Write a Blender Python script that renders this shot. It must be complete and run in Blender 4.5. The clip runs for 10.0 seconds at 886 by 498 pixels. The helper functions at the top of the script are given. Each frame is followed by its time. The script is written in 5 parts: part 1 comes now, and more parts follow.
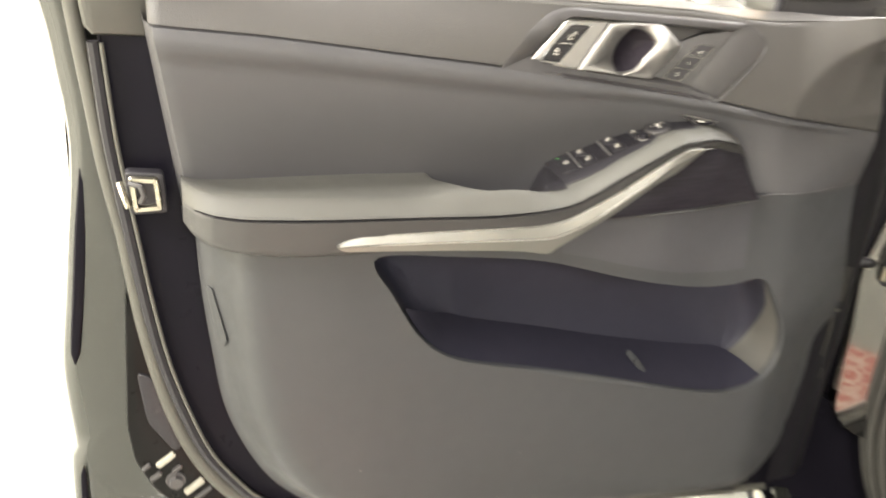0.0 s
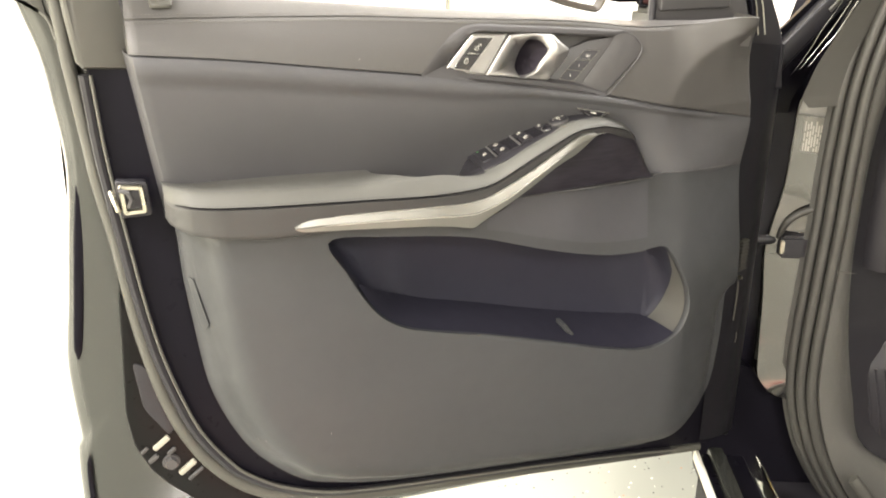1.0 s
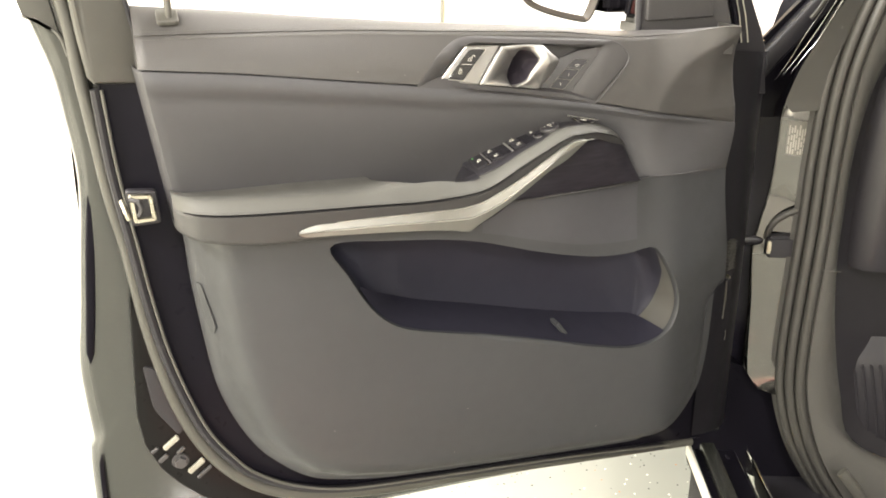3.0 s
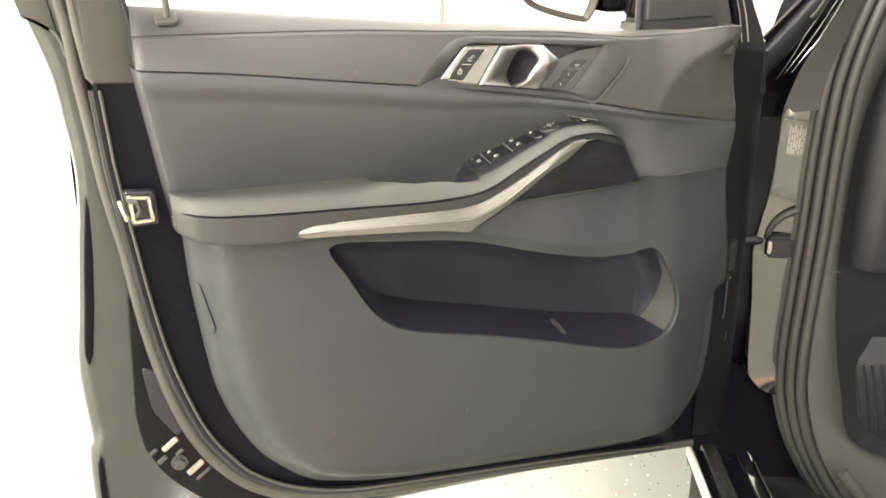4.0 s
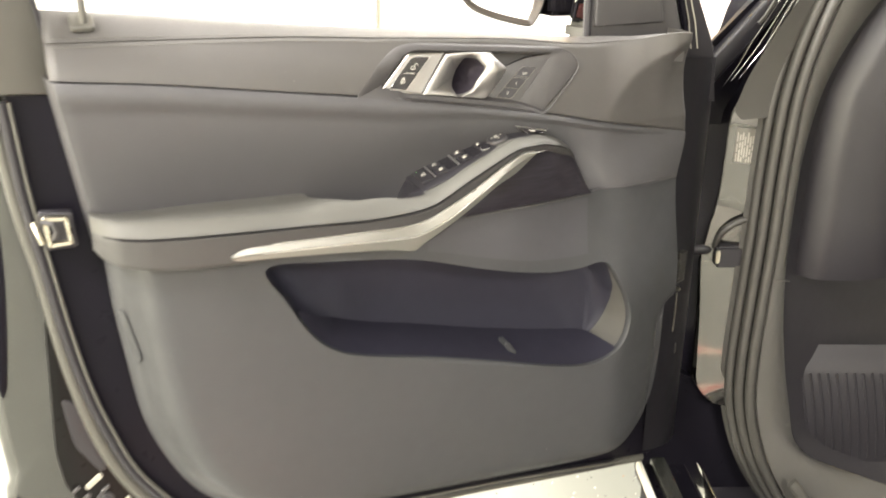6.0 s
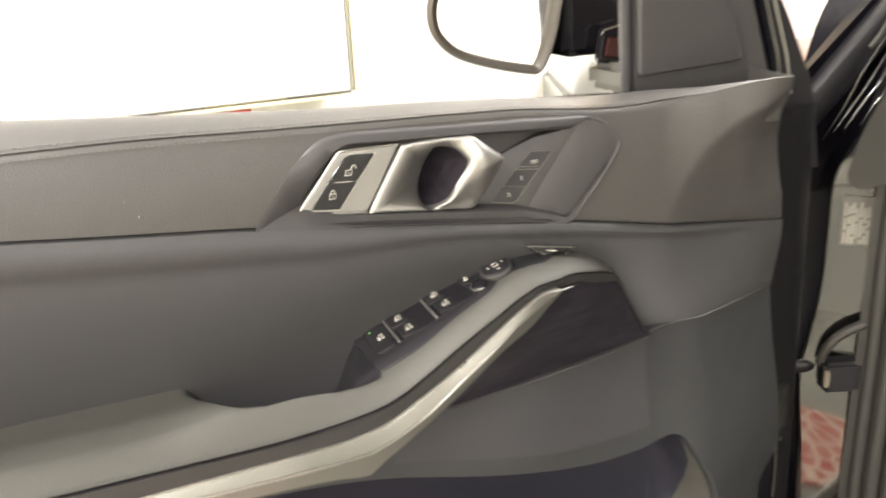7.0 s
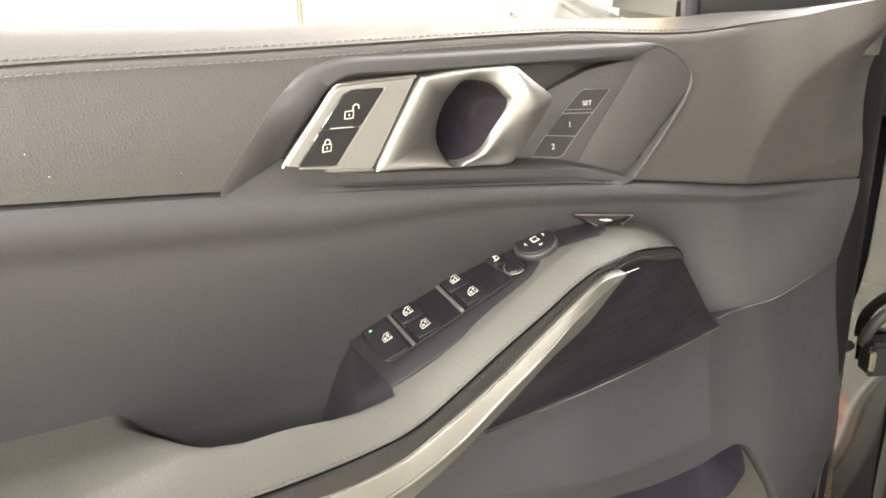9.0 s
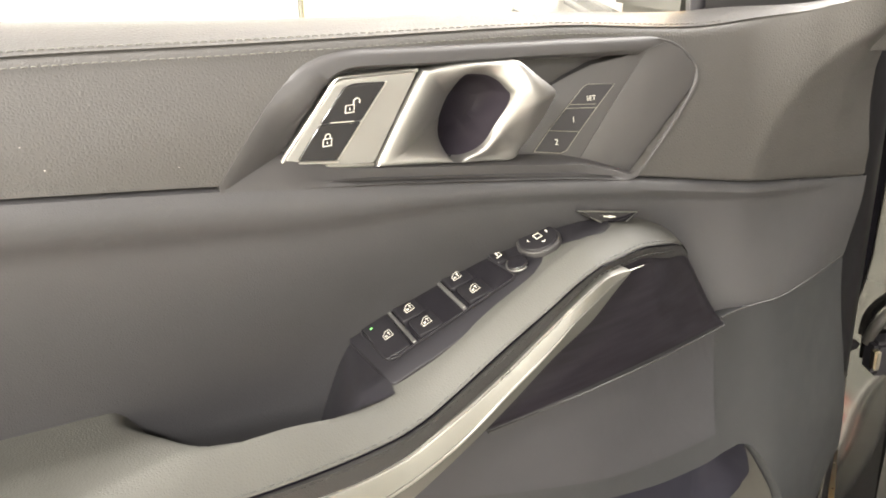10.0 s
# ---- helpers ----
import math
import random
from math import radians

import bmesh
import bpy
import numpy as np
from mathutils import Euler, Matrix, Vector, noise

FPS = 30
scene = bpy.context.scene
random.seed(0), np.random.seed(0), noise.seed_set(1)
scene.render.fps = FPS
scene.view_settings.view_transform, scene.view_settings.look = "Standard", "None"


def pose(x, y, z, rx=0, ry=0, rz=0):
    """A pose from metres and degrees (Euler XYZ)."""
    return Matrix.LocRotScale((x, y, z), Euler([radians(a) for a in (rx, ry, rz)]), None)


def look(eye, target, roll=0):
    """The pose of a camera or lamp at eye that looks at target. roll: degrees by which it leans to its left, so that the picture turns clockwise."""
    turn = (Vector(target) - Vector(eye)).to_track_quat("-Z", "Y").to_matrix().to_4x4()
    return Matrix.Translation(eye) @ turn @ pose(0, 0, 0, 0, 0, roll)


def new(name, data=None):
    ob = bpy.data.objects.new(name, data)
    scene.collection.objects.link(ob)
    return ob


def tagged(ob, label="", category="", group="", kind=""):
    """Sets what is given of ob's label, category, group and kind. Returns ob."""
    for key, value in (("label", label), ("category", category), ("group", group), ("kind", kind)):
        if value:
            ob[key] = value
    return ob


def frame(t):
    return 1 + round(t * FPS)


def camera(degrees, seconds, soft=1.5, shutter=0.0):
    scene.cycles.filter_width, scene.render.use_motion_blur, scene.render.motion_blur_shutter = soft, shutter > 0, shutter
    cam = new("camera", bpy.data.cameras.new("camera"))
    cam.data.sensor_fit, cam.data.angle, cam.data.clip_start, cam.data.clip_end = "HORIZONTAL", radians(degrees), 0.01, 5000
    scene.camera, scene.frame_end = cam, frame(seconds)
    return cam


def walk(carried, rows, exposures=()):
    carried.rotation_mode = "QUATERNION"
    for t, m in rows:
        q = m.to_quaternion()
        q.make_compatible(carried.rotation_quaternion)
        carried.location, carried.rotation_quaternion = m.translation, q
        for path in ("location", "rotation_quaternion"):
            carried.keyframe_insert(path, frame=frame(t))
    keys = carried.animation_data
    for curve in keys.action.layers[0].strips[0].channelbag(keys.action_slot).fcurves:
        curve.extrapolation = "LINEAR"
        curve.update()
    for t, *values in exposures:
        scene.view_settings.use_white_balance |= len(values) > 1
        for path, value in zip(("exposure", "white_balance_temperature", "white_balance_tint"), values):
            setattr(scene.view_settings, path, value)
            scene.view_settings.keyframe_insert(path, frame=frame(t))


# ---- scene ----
cam = camera(50.5, 10.0, 1.8, 0.6)
PATH = [
    (0, (-0.479, -1.015, 1.294), (0.099, 0.706, 0.455), 5.1),
    (0.2, (-0.504, -1.106, 1.319), (0.143, 0.593, 0.485), 5.5),
    (0.4, (-0.526, -1.172, 1.278), (0.234, 0.495, 0.477), 5.9),
    (0.5, (-0.505, -1.207, 1.319), (0.242, 0.469, 0.522), 5.8),
    (0.6, (-0.524, -1.211, 1.269), (0.257, 0.486, 0.557), 4.1),
    (0.8, (-0.504, -1.253, 1.261), (0.152, 0.493, 0.541), 0.6),
    (1, (-0.503, -1.269, 1.256), (0.129, 0.501, 0.574), 1.0),
    (1.5, (-0.519, -1.302, 1.263), (0.12, 0.472, 0.598), 0.8),
    (2, (-0.52, -1.321, 1.266), (0.128, 0.456, 0.618), 0.5),
    (2.5, (-0.521, -1.322, 1.27), (0.119, 0.452, 0.603), 0.4),
    (4, (-0.518, -1.317, 1.27), (0.119, 0.456, 0.601), 0.3),
    (4.5, (-0.517, -1.315, 1.268), (0.122, 0.459, 0.602), 0.3),
    (5, (-0.516, -1.316, 1.268), (0.12, 0.459, 0.6), 0.2),
    (5.2, (-0.517, -1.314, 1.269), (0.122, 0.458, 0.599), 0.2),
    (6.3, (-0.48, -1.107, 1.286), (0.334, 0.591, 0.613), 0.5),
    (6.5, (-0.396, -0.982, 1.296), (0.426, 0.741, 0.698), -1.0),
    (6.7, (-0.299, -0.885, 1.271), (0.43, 0.891, 0.709), -3.6),
    (7, (-0.233, -0.75, 1.259), (0.495, 0.999, 0.617), -3.0),
    (7.3, (-0.249, -0.64, 1.235), (0.607, 1.033, 0.55), -1.4),
    (7.5, (-0.254, -0.581, 1.212), (0.667, 1.04, 0.487), -0.2),
    (8, (-0.224, -0.541, 1.206), (0.643, 1.108, 0.48), -0.5),
    (8.5, (-0.21, -0.537, 1.205), (0.621, 1.124, 0.465), -1.4),
    (9, (-0.212, -0.529, 1.204), (0.633, 1.124, 0.46), -1.5),
    (9.5, (-0.212, -0.526, 1.201), (0.629, 1.131, 0.462), -1.6),
    (10, (-0.209, -0.522, 1.2), (0.633, 1.13, 0.452), -1.4),
]
walk(cam, [(t, look(eye, target, roll)) for t, eye, target, roll in PATH], [(0.0, 0.95), (1.0, 0.93), (2.5, 0.82), (5.2, 0.80), (6.3, 1.08), (6.5, 1.05), (6.7, 0.72), (7.0, 0.49), (7.6, 0.64), (8.0, 0.88), (8.5, 0.90), (10.0, 0.95)])

# ---- world and lights ----
world = bpy.data.worlds.new("world")
scene.world = world
world.use_nodes = True
wn = world.node_tree
sky = wn.nodes.new("ShaderNodeTexSky")
sky.sky_type, sky.sun_disc = "NISHITA", False
sky.sun_elevation, sky.sun_rotation = radians(45), radians(268)
wn.links.new(sky.outputs[0], wn.nodes["Background"].inputs[0])
wn.nodes["Background"].inputs[1].default_value = 0.10

# car frame: A_O at the hinge pillar, F forward, N outward to the driver's left
F = Vector((0.375, 0.927, 0)).normalized()
N = Vector((-F.y, F.x, 0))
A_O = Vector((0.62, 0.15, 0))


def car(a, n, z):
    return A_O + F * a + N * n + Vector((0, 0, z))


def lamp(name, m, sx, sy, watts, colour):
    d = bpy.data.lights.new(name, "AREA")
    d.shape, d.size, d.size_y, d.energy, d.color = "RECTANGLE", sx, sy, watts, colour
    ob = new(name, d)
    ob.matrix_world = m
    return ob


WARM = (1.0, 0.955, 0.905)
# unseen tubes, added and powered one by one to balance the light
TUBES = [(-2.2, -1.3, 3.02), (-0.45, -4.3, 3.02), (-1.6, 0.85, 3.02), (-3.4, -2.6, 3.02), (2.0, 0.7, 3.02)]
for i, (tx, ty, tz) in enumerate(TUBES):
    lamp("added_tube_light", pose(tx, ty, tz, 0, 0, 22), 0.16, 1.5, (140, 165, 255, 50, 240)[i], WARM)
sun = bpy.data.lights.new("sun", "SUN")
sun.energy, sun.angle, sun.color = 5.0, radians(0.5), (1.0, 0.95, 0.86)
new("sun", sun).matrix_world = look((-13, -2.4, 10.0), (-3.0, -2.0, 0.0))
# area lamp added in the unseen gate on the driver's side, for daylight
lamp("gate_fill", pose(-4.72, -1.2, 1.45, 0, -90, 0), 2.5, 3.6, 235, (1.0, 0.90, 0.68))


# ---- materials ----
def mat(name, colour, rough=0.5, metal=0.0, grain=0.0, scale=400.0, kind="noise", vary=0.12, big=6.0, coat=0.0, spec=0.5, emit=0.0):
    m = bpy.data.materials.new(name)
    m.use_nodes = True
    nt = m.node_tree
    b = nt.nodes["Principled BSDF"]
    b.inputs["Roughness"].default_value, b.inputs["Metallic"].default_value = rough, metal
    b.inputs["Coat Weight"].default_value, b.inputs["Coat Roughness"].default_value = coat, 0.03
    b.inputs["Specular IOR Level"].default_value = spec
    tc = nt.nodes.new("ShaderNodeTexCoord")
    n1 = nt.nodes.new("ShaderNodeTexNoise")
    n1.inputs["Scale"].default_value, n1.inputs["Detail"].default_value = big, 5
    nt.links.new(tc.outputs["Object"], n1.inputs["Vector"])
    ramp = nt.nodes.new("ShaderNodeMapRange")
    ramp.inputs["To Min"].default_value, ramp.inputs["To Max"].default_value = 1 - vary, 1 + vary
    nt.links.new(n1.outputs["Fac"], ramp.inputs["Value"])
    mul = nt.nodes.new("ShaderNodeVectorMath")
    mul.operation = "SCALE"
    mul.inputs[0].default_value = colour
    nt.links.new(ramp.outputs["Result"], mul.inputs["Scale"])
    nt.links.new(mul.outputs["Vector"], b.inputs["Base Color"])
    rr = nt.nodes.new("ShaderNodeMapRange")
    rr.inputs["To Min"].default_value, rr.inputs["To Max"].default_value = max(rough - 0.07, 0.02), min(rough + 0.07, 1)
    n2 = nt.nodes.new("ShaderNodeTexNoise")
    n2.inputs["Scale"].default_value = big * 7
    nt.links.new(tc.outputs["Object"], n2.inputs["Vector"])
    nt.links.new(n2.outputs["Fac"], rr.inputs["Value"])
    nt.links.new(rr.outputs["Result"], b.inputs["Roughness"])
    if grain:
        if kind == "leather":
            g = nt.nodes.new("ShaderNodeTexVoronoi")
            g.feature = "DISTANCE_TO_EDGE"
            g.inputs["Scale"].default_value = scale
            out = g.outputs["Distance"]
        else:
            g = nt.nodes.new("ShaderNodeTexNoise")
            g.inputs["Scale"].default_value, g.inputs["Detail"].default_value = scale, 3
            out = g.outputs["Fac"]
        nt.links.new(tc.outputs["Object"], g.inputs["Vector"])
        bump = nt.nodes.new("ShaderNodeBump")
        bump.inputs["Strength"].default_value, bump.inputs["Distance"].default_value = grain, 0.001
        nt.links.new(out, bump.inputs["Height"])
        nt.links.new(bump.outputs["Normal"], b.inputs["Normal"])
    if emit:
        b.inputs["Emission Color"].default_value = (*colour, 1)
        b.inputs["Emission Strength"].default_value = emit
    return m


LEATHER = mat("grained_leather", (0.0500, 0.0474, 0.0455), 0.52, grain=0.36, scale=430, kind="leather", vary=0.08)
LEATHER_MID = mat("smooth_leatherette", (0.0480, 0.0471, 0.0500), 0.56, grain=0.22, scale=620, kind="leather", vary=0.08, spec=0.45)
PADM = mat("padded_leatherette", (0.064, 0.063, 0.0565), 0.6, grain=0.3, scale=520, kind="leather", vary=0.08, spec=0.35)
SOFT = mat("soft_touch_plastic", (0.0284, 0.0296, 0.0320), 0.56, grain=0.15, scale=900, vary=0.08)
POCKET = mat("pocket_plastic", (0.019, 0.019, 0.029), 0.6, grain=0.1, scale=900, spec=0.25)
BLACK = mat("black_plastic", (0.017, 0.016, 0.019), 0.42, grain=0.1, scale=900, spec=0.35)
GLOSS = mat("piano_black", (0.012, 0.011, 0.014), 0.12, coat=0.4, vary=0.05)
MIRRORCASE = mat("mirror_case_plastic", (0.035, 0.027, 0.020), 0.4, grain=0.08, scale=900)
BEZEL = mat("bezel_plastic", (0.042, 0.040, 0.041), 0.5, grain=0.06, scale=1200, vary=0.06)
SATIN = mat("satin_aluminium", (0.40, 0.395, 0.385), 0.5, metal=1.0, grain=0.02, scale=1500, vary=0.05)
STRIPM = mat("brushed_strip", (0.27, 0.267, 0.248), 0.5, metal=1.0, grain=0.02, scale=1500, vary=0.05)
BRIGHT = mat("bright_satin_edge", (0.72, 0.71, 0.68), 0.3, metal=1.0, vary=0.03)
CHROME = mat("bright_chrome", (0.85, 0.84, 0.80), 0.12, metal=1.0, vary=0.03)
STEEL = mat("zinc_steel", (0.50, 0.47, 0.39), 0.28, metal=1.0, grain=0.05, scale=300)
RUBBER = mat("seal_rubber", (0.036, 0.0345, 0.031), 0.5, grain=0.08, scale=500)
SEALM = mat("grey_edge_rubber", (0.050, 0.049, 0.042), 0.5, grain=0.1, scale=500)
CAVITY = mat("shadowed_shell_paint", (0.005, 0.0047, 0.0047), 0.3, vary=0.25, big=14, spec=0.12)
HINGEM = mat("hinge_end_paint", (0.0085, 0.0080, 0.0100), 0.42, vary=0.2, spec=0.2)
PAINT = mat("dark_metallic_paint", (0.030, 0.031, 0.028), 0.2, metal=0.2, coat=0.5, vary=0.06, grain=0.02, scale=2500)
PAINT_IN = mat("black_inner_paint", (0.0055, 0.005, 0.0075), 0.3, coat=0.0, vary=0.1, spec=0.06)
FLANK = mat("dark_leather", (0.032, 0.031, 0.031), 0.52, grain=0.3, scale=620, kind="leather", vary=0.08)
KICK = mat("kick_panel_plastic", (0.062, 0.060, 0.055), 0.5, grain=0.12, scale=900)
GREIGE = mat("pillar_trim_plastic", (0.058, 0.056, 0.049), 0.45, grain=0.12, scale=900)
THREAD = mat("stitching_thread", (0.10, 0.098, 0.085), 0.7)
ICON = mat("printed_white", (0.75, 0.73, 0.66), 0.5, vary=0.03)
GREEN = mat("green_indicator", (0.25, 0.8, 0.2), 0.4, emit=0.35)
# grey for the unseen east wall and ceiling, so they bounce less light
DIM = mat("dimming_grey_paint", (0.22, 0.21, 0.20), 0.8, grain=0.1, scale=120, vary=0.05, big=2)
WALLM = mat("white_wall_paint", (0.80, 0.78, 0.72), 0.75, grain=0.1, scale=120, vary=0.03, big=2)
BOARD = mat("white_board", (0.86, 0.85, 0.80), 0.3, vary=0.03, big=2)
YELLOW = mat("yellow_laminate", (0.72, 0.42, 0.06), 0.4, vary=0.15)
RED = mat("red_enamel", (0.28, 0.03, 0.025), 0.4, vary=0.15)
LENS = mat("dull_red_lens", (0.075, 0.028, 0.026), 0.25, coat=0.5)
BRASS = mat("cream_strip", (0.74, 0.68, 0.48), 0.5)
TUBEM = mat("lit_tube", (1.0, 0.95, 0.85), 0.5, emit=6.0, vary=0.0)
JAMB = mat("glossy_pillar_paint", (0.078, 0.076, 0.073), 0.04, metal=0.9, coat=1.0, vary=0.04)
PRINT = mat("pale_print", (0.42, 0.40, 0.35), 0.5, vary=0.03)
STICK = mat("sticker_film", (0.16, 0.155, 0.14), 0.35, vary=0.05)
PLUG = mat("pale_plug", (0.26, 0.25, 0.21), 0.5)
MIRROR = mat("mirror_glass", (0.92, 0.93, 0.93), 0.02, metal=1.0, vary=0.0)


def wood():
    m = mat("dark_open_pore_wood", (0.030, 0.021, 0.022), 0.45, vary=0.2, spec=0.2)
    nt = m.node_tree
    tc = nt.nodes["Texture Coordinate"]
    mp = nt.nodes.new("ShaderNodeMapping")
    mp.inputs["Scale"].default_value = (9, 60, 160)
    mp.inputs["Rotation"].default_value = (0, radians(14), 0)
    nz = nt.nodes.new("ShaderNodeTexNoise")
    nz.inputs["Scale"].default_value, nz.inputs["Detail"].default_value = 1.6, 6
    nt.links.new(tc.outputs["Object"], mp.inputs["Vector"])
    nt.links.new(mp.outputs["Vector"], nz.inputs["Vector"])
    rp = nt.nodes.new("ShaderNodeValToRGB")
    rp.color_ramp.elements[0].position, rp.color_ramp.elements[0].color = 0.35, (0.0100, 0.0083, 0.0112, 1)
    rp.color_ramp.elements[1].position, rp.color_ramp.elements[1].color = 0.7, (0.017, 0.0152, 0.0200, 1)
    nt.links.new(nz.outputs["Fac"], rp.inputs["Fac"])
    nt.links.new(rp.outputs["Color"], nt.nodes["Principled BSDF"].inputs["Base Color"])
    return m


WOOD = wood()


def mesh_fabric():
    m = mat("speaker_mesh", (0.038, 0.038, 0.043), 0.6, vary=0.08)
    nt = m.node_tree
    tc = nt.nodes["Texture Coordinate"]
    v = nt.nodes.new("ShaderNodeTexVoronoi")
    v.inputs["Scale"].default_value, v.inputs["Randomness"].default_value = 700, 0.0
    nt.links.new(tc.outputs["Object"], v.inputs["Vector"])
    bp = nt.nodes.new("ShaderNodeBump")
    bp.inputs["Strength"].default_value, bp.inputs["Distance"].default_value = 0.25, 0.0006
    nt.links.new(v.outputs["Distance"], bp.inputs["Height"])
    nt.links.new(bp.outputs["Normal"], nt.nodes["Principled BSDF"].inputs["Normal"])
    return m


MESHM = mesh_fabric()


def flake_floor():
    m = mat("flaked_epoxy", (0.23, 0.235, 0.205), 0.14, vary=0.08, big=3)
    nt = m.node_tree
    tc = nt.nodes["Texture Coordinate"]
    b = nt.nodes["Principled BSDF"]
    base = b.inputs["Base Color"].links[0].from_socket
    v = nt.nodes.new("ShaderNodeTexVoronoi")
    v.inputs["Scale"].default_value = 70
    nt.links.new(tc.outputs["Object"], v.inputs["Vector"])
    near = nt.nodes.new("ShaderNodeMath")
    near.operation, near.inputs[1].default_value = "LESS_THAN", 0.17
    nt.links.new(v.outputs["Distance"], near.inputs[0])
    sep = nt.nodes.new("ShaderNodeSeparateColor")
    nt.links.new(v.outputs["Color"], sep.inputs[0])
    pick = nt.nodes.new("ShaderNodeMath")
    pick.operation, pick.inputs[1].default_value = "GREATER_THAN", 0.6
    nt.links.new(sep.outputs[0], pick.inputs[0])
    both = nt.nodes.new("ShaderNodeMath")
    both.operation = "MULTIPLY"
    nt.links.new(near.outputs[0], both.inputs[0])
    nt.links.new(pick.outputs[0], both.inputs[1])
    rp = nt.nodes.new("ShaderNodeValToRGB")
    rp.color_ramp.interpolation = "CONSTANT"
    rp.color_ramp.elements[0].color = (0.05, 0.045, 0.05, 1)
    rp.color_ramp.elements[1].position, rp.color_ramp.elements[1].color = 0.5, (0.75, 0.72, 0.62, 1)
    e = rp.color_ramp.elements.new(0.8)
    e.color = (0.35, 0.16, 0.08, 1)
    nt.links.new(sep.outputs[1], rp.inputs["Fac"])
    mx = nt.nodes.new("ShaderNodeMix")
    mx.data_type = "RGBA"
    nt.links.new(both.outputs[0], mx.inputs[0])
    nt.links.new(base, mx.inputs[6])
    nt.links.new(rp.outputs["Color"], mx.inputs[7])
    nt.links.new(mx.outputs[2], b.inputs["Base Color"])
    return m


FLOOR = flake_floor()


def rug_weave():
    m = mat("red_patterned_wool", (0.30, 0.06, 0.05), 0.9, grain=0.4, scale=300)
    nt = m.node_tree
    tc = nt.nodes["Texture Coordinate"]
    v = nt.nodes.new("ShaderNodeTexVoronoi")
    v.feature = "DISTANCE_TO_EDGE"
    v.inputs["Scale"].default_value = 16
    nt.links.new(tc.outputs["Object"], v.inputs["Vector"])
    rp = nt.nodes.new("ShaderNodeValToRGB")
    rp.color_ramp.elements[0].position, rp.color_ramp.elements[0].color = 0.05, (0.58, 0.46, 0.36, 1)
    rp.color_ramp.elements[1].position, rp.color_ramp.elements[1].color = 0.14, (0.34, 0.05, 0.04, 1)
    nt.links.new(v.outputs["Distance"], rp.inputs["Fac"])
    nt.links.new(rp.outputs["Color"], nt.nodes["Principled BSDF"].inputs["Base Color"])
    return m


RUGM = rug_weave()


# ---- mesh helpers ----
def link(name, bm, material, parent=None, label="", smooth=True, sharp=40):
    me = bpy.data.meshes.new(name)
    bmesh.ops.recalc_face_normals(bm, faces=bm.faces[:])
    for f in bm.faces:
        f.smooth = smooth
    lim = radians(sharp)
    for e in bm.edges:
        if len(e.link_faces) == 2 and e.calc_face_angle(0) > lim:
            e.smooth = False
    bm.to_mesh(me)
    bm.free()
    me.materials.append(material)
    ob = new(name, me)
    if parent is not None:
        ob.parent = parent
        if parent.parent is None:
            ob.matrix_parent_inverse = parent.matrix_basis.inverted()
    if label:
        ob["label"] = label
    return ob


part = link


def thing(name, at, label, category, kind="", group=""):
    ob = new(name)
    ob.location = at
    return tagged(ob, label, category, group, kind)


def hermite(pts):
    """A smooth single-valued curve through (x, value) points."""
    xs, vs = np.array([p[0] for p in pts], float), np.array([p[1] for p in pts], float)
    d = np.diff(vs) / np.diff(xs)
    s = np.empty(len(xs))
    s[0], s[-1] = d[0], d[-1]
    for i in range(1, len(xs) - 1):
        s[i] = 0 if d[i - 1] * d[i] <= 0 else 2 * d[i - 1] * d[i] / (d[i - 1] + d[i])

    def at(x):
        if x <= xs[0]:
            return vs[0] + s[0] * (x - xs[0])
        if x >= xs[-1]:
            return vs[-1] + s[-1] * (x - xs[-1])
        i = int(np.searchsorted(xs, x)) - 1
        h = xs[i + 1] - xs[i]
        u = (x - xs[i]) / h
        return float((2 * u**3 - 3 * u**2 + 1) * vs[i] + (u**3 - 2 * u**2 + u) * h * s[i] + (3 * u**2 - 2 * u**3) * vs[i + 1] + (u**3 - u**2) * h * s[i + 1])

    return at


def smooth_line(pts, n, closed=False):
    """n points evenly along a rounded line through pts (any dimension)."""
    p = np.array(pts, float)
    k = len(p)
    out = []
    segs = k if closed else k - 1
    for i in range(segs):
        if closed:
            a, b, c, d = p[(i - 1) % k], p[i], p[(i + 1) % k], p[(i + 2) % k]
        else:
            a, b, c, d = p[max(i - 1, 0)], p[i], p[i + 1], p[min(i + 2, k - 1)]
        for u in np.linspace(0, 1, 12, endpoint=False):
            out.append(0.5 * (2 * b + (c - a) * u + (2 * a - 5 * b + 4 * c - d) * u**2 + (3 * b - a - 3 * c + d) * u**3))
    out.append(p[0] if closed else p[-1])
    out = np.array(out)
    length = np.concatenate([[0], np.cumsum(np.linalg.norm(np.diff(out, axis=0), axis=1))])
    want = np.linspace(0, length[-1], n, endpoint=not closed)
    return np.stack([np.interp(want, length, out[:, j]) for j in range(out.shape[1])], 1)


def rounded(pts, r, steps=5):
    """A polygon with its corners rounded by about r."""
    p = [Vector(q) for q in pts]
    out = []
    for i, b in enumerate(p):
        a, c = p[i - 1], p[(i + 1) % len(p)]
        ra = min(r, (a - b).length * 0.45)
        rc = min(r, (c - b).length * 0.45)
        s, e = b + (a - b).normalized() * ra, b + (c - b).normalized() * rc
        for k in range(steps + 1):
            u = k / steps
            out.append(tuple((1 - u) ** 2 * s + 2 * u * (1 - u) * b + u * u * e))
    return out


def area2(poly):
    return 0.5 * sum(poly[i - 1][0] * poly[i][1] - poly[i][0] * poly[i - 1][1] for i in range(len(poly)))


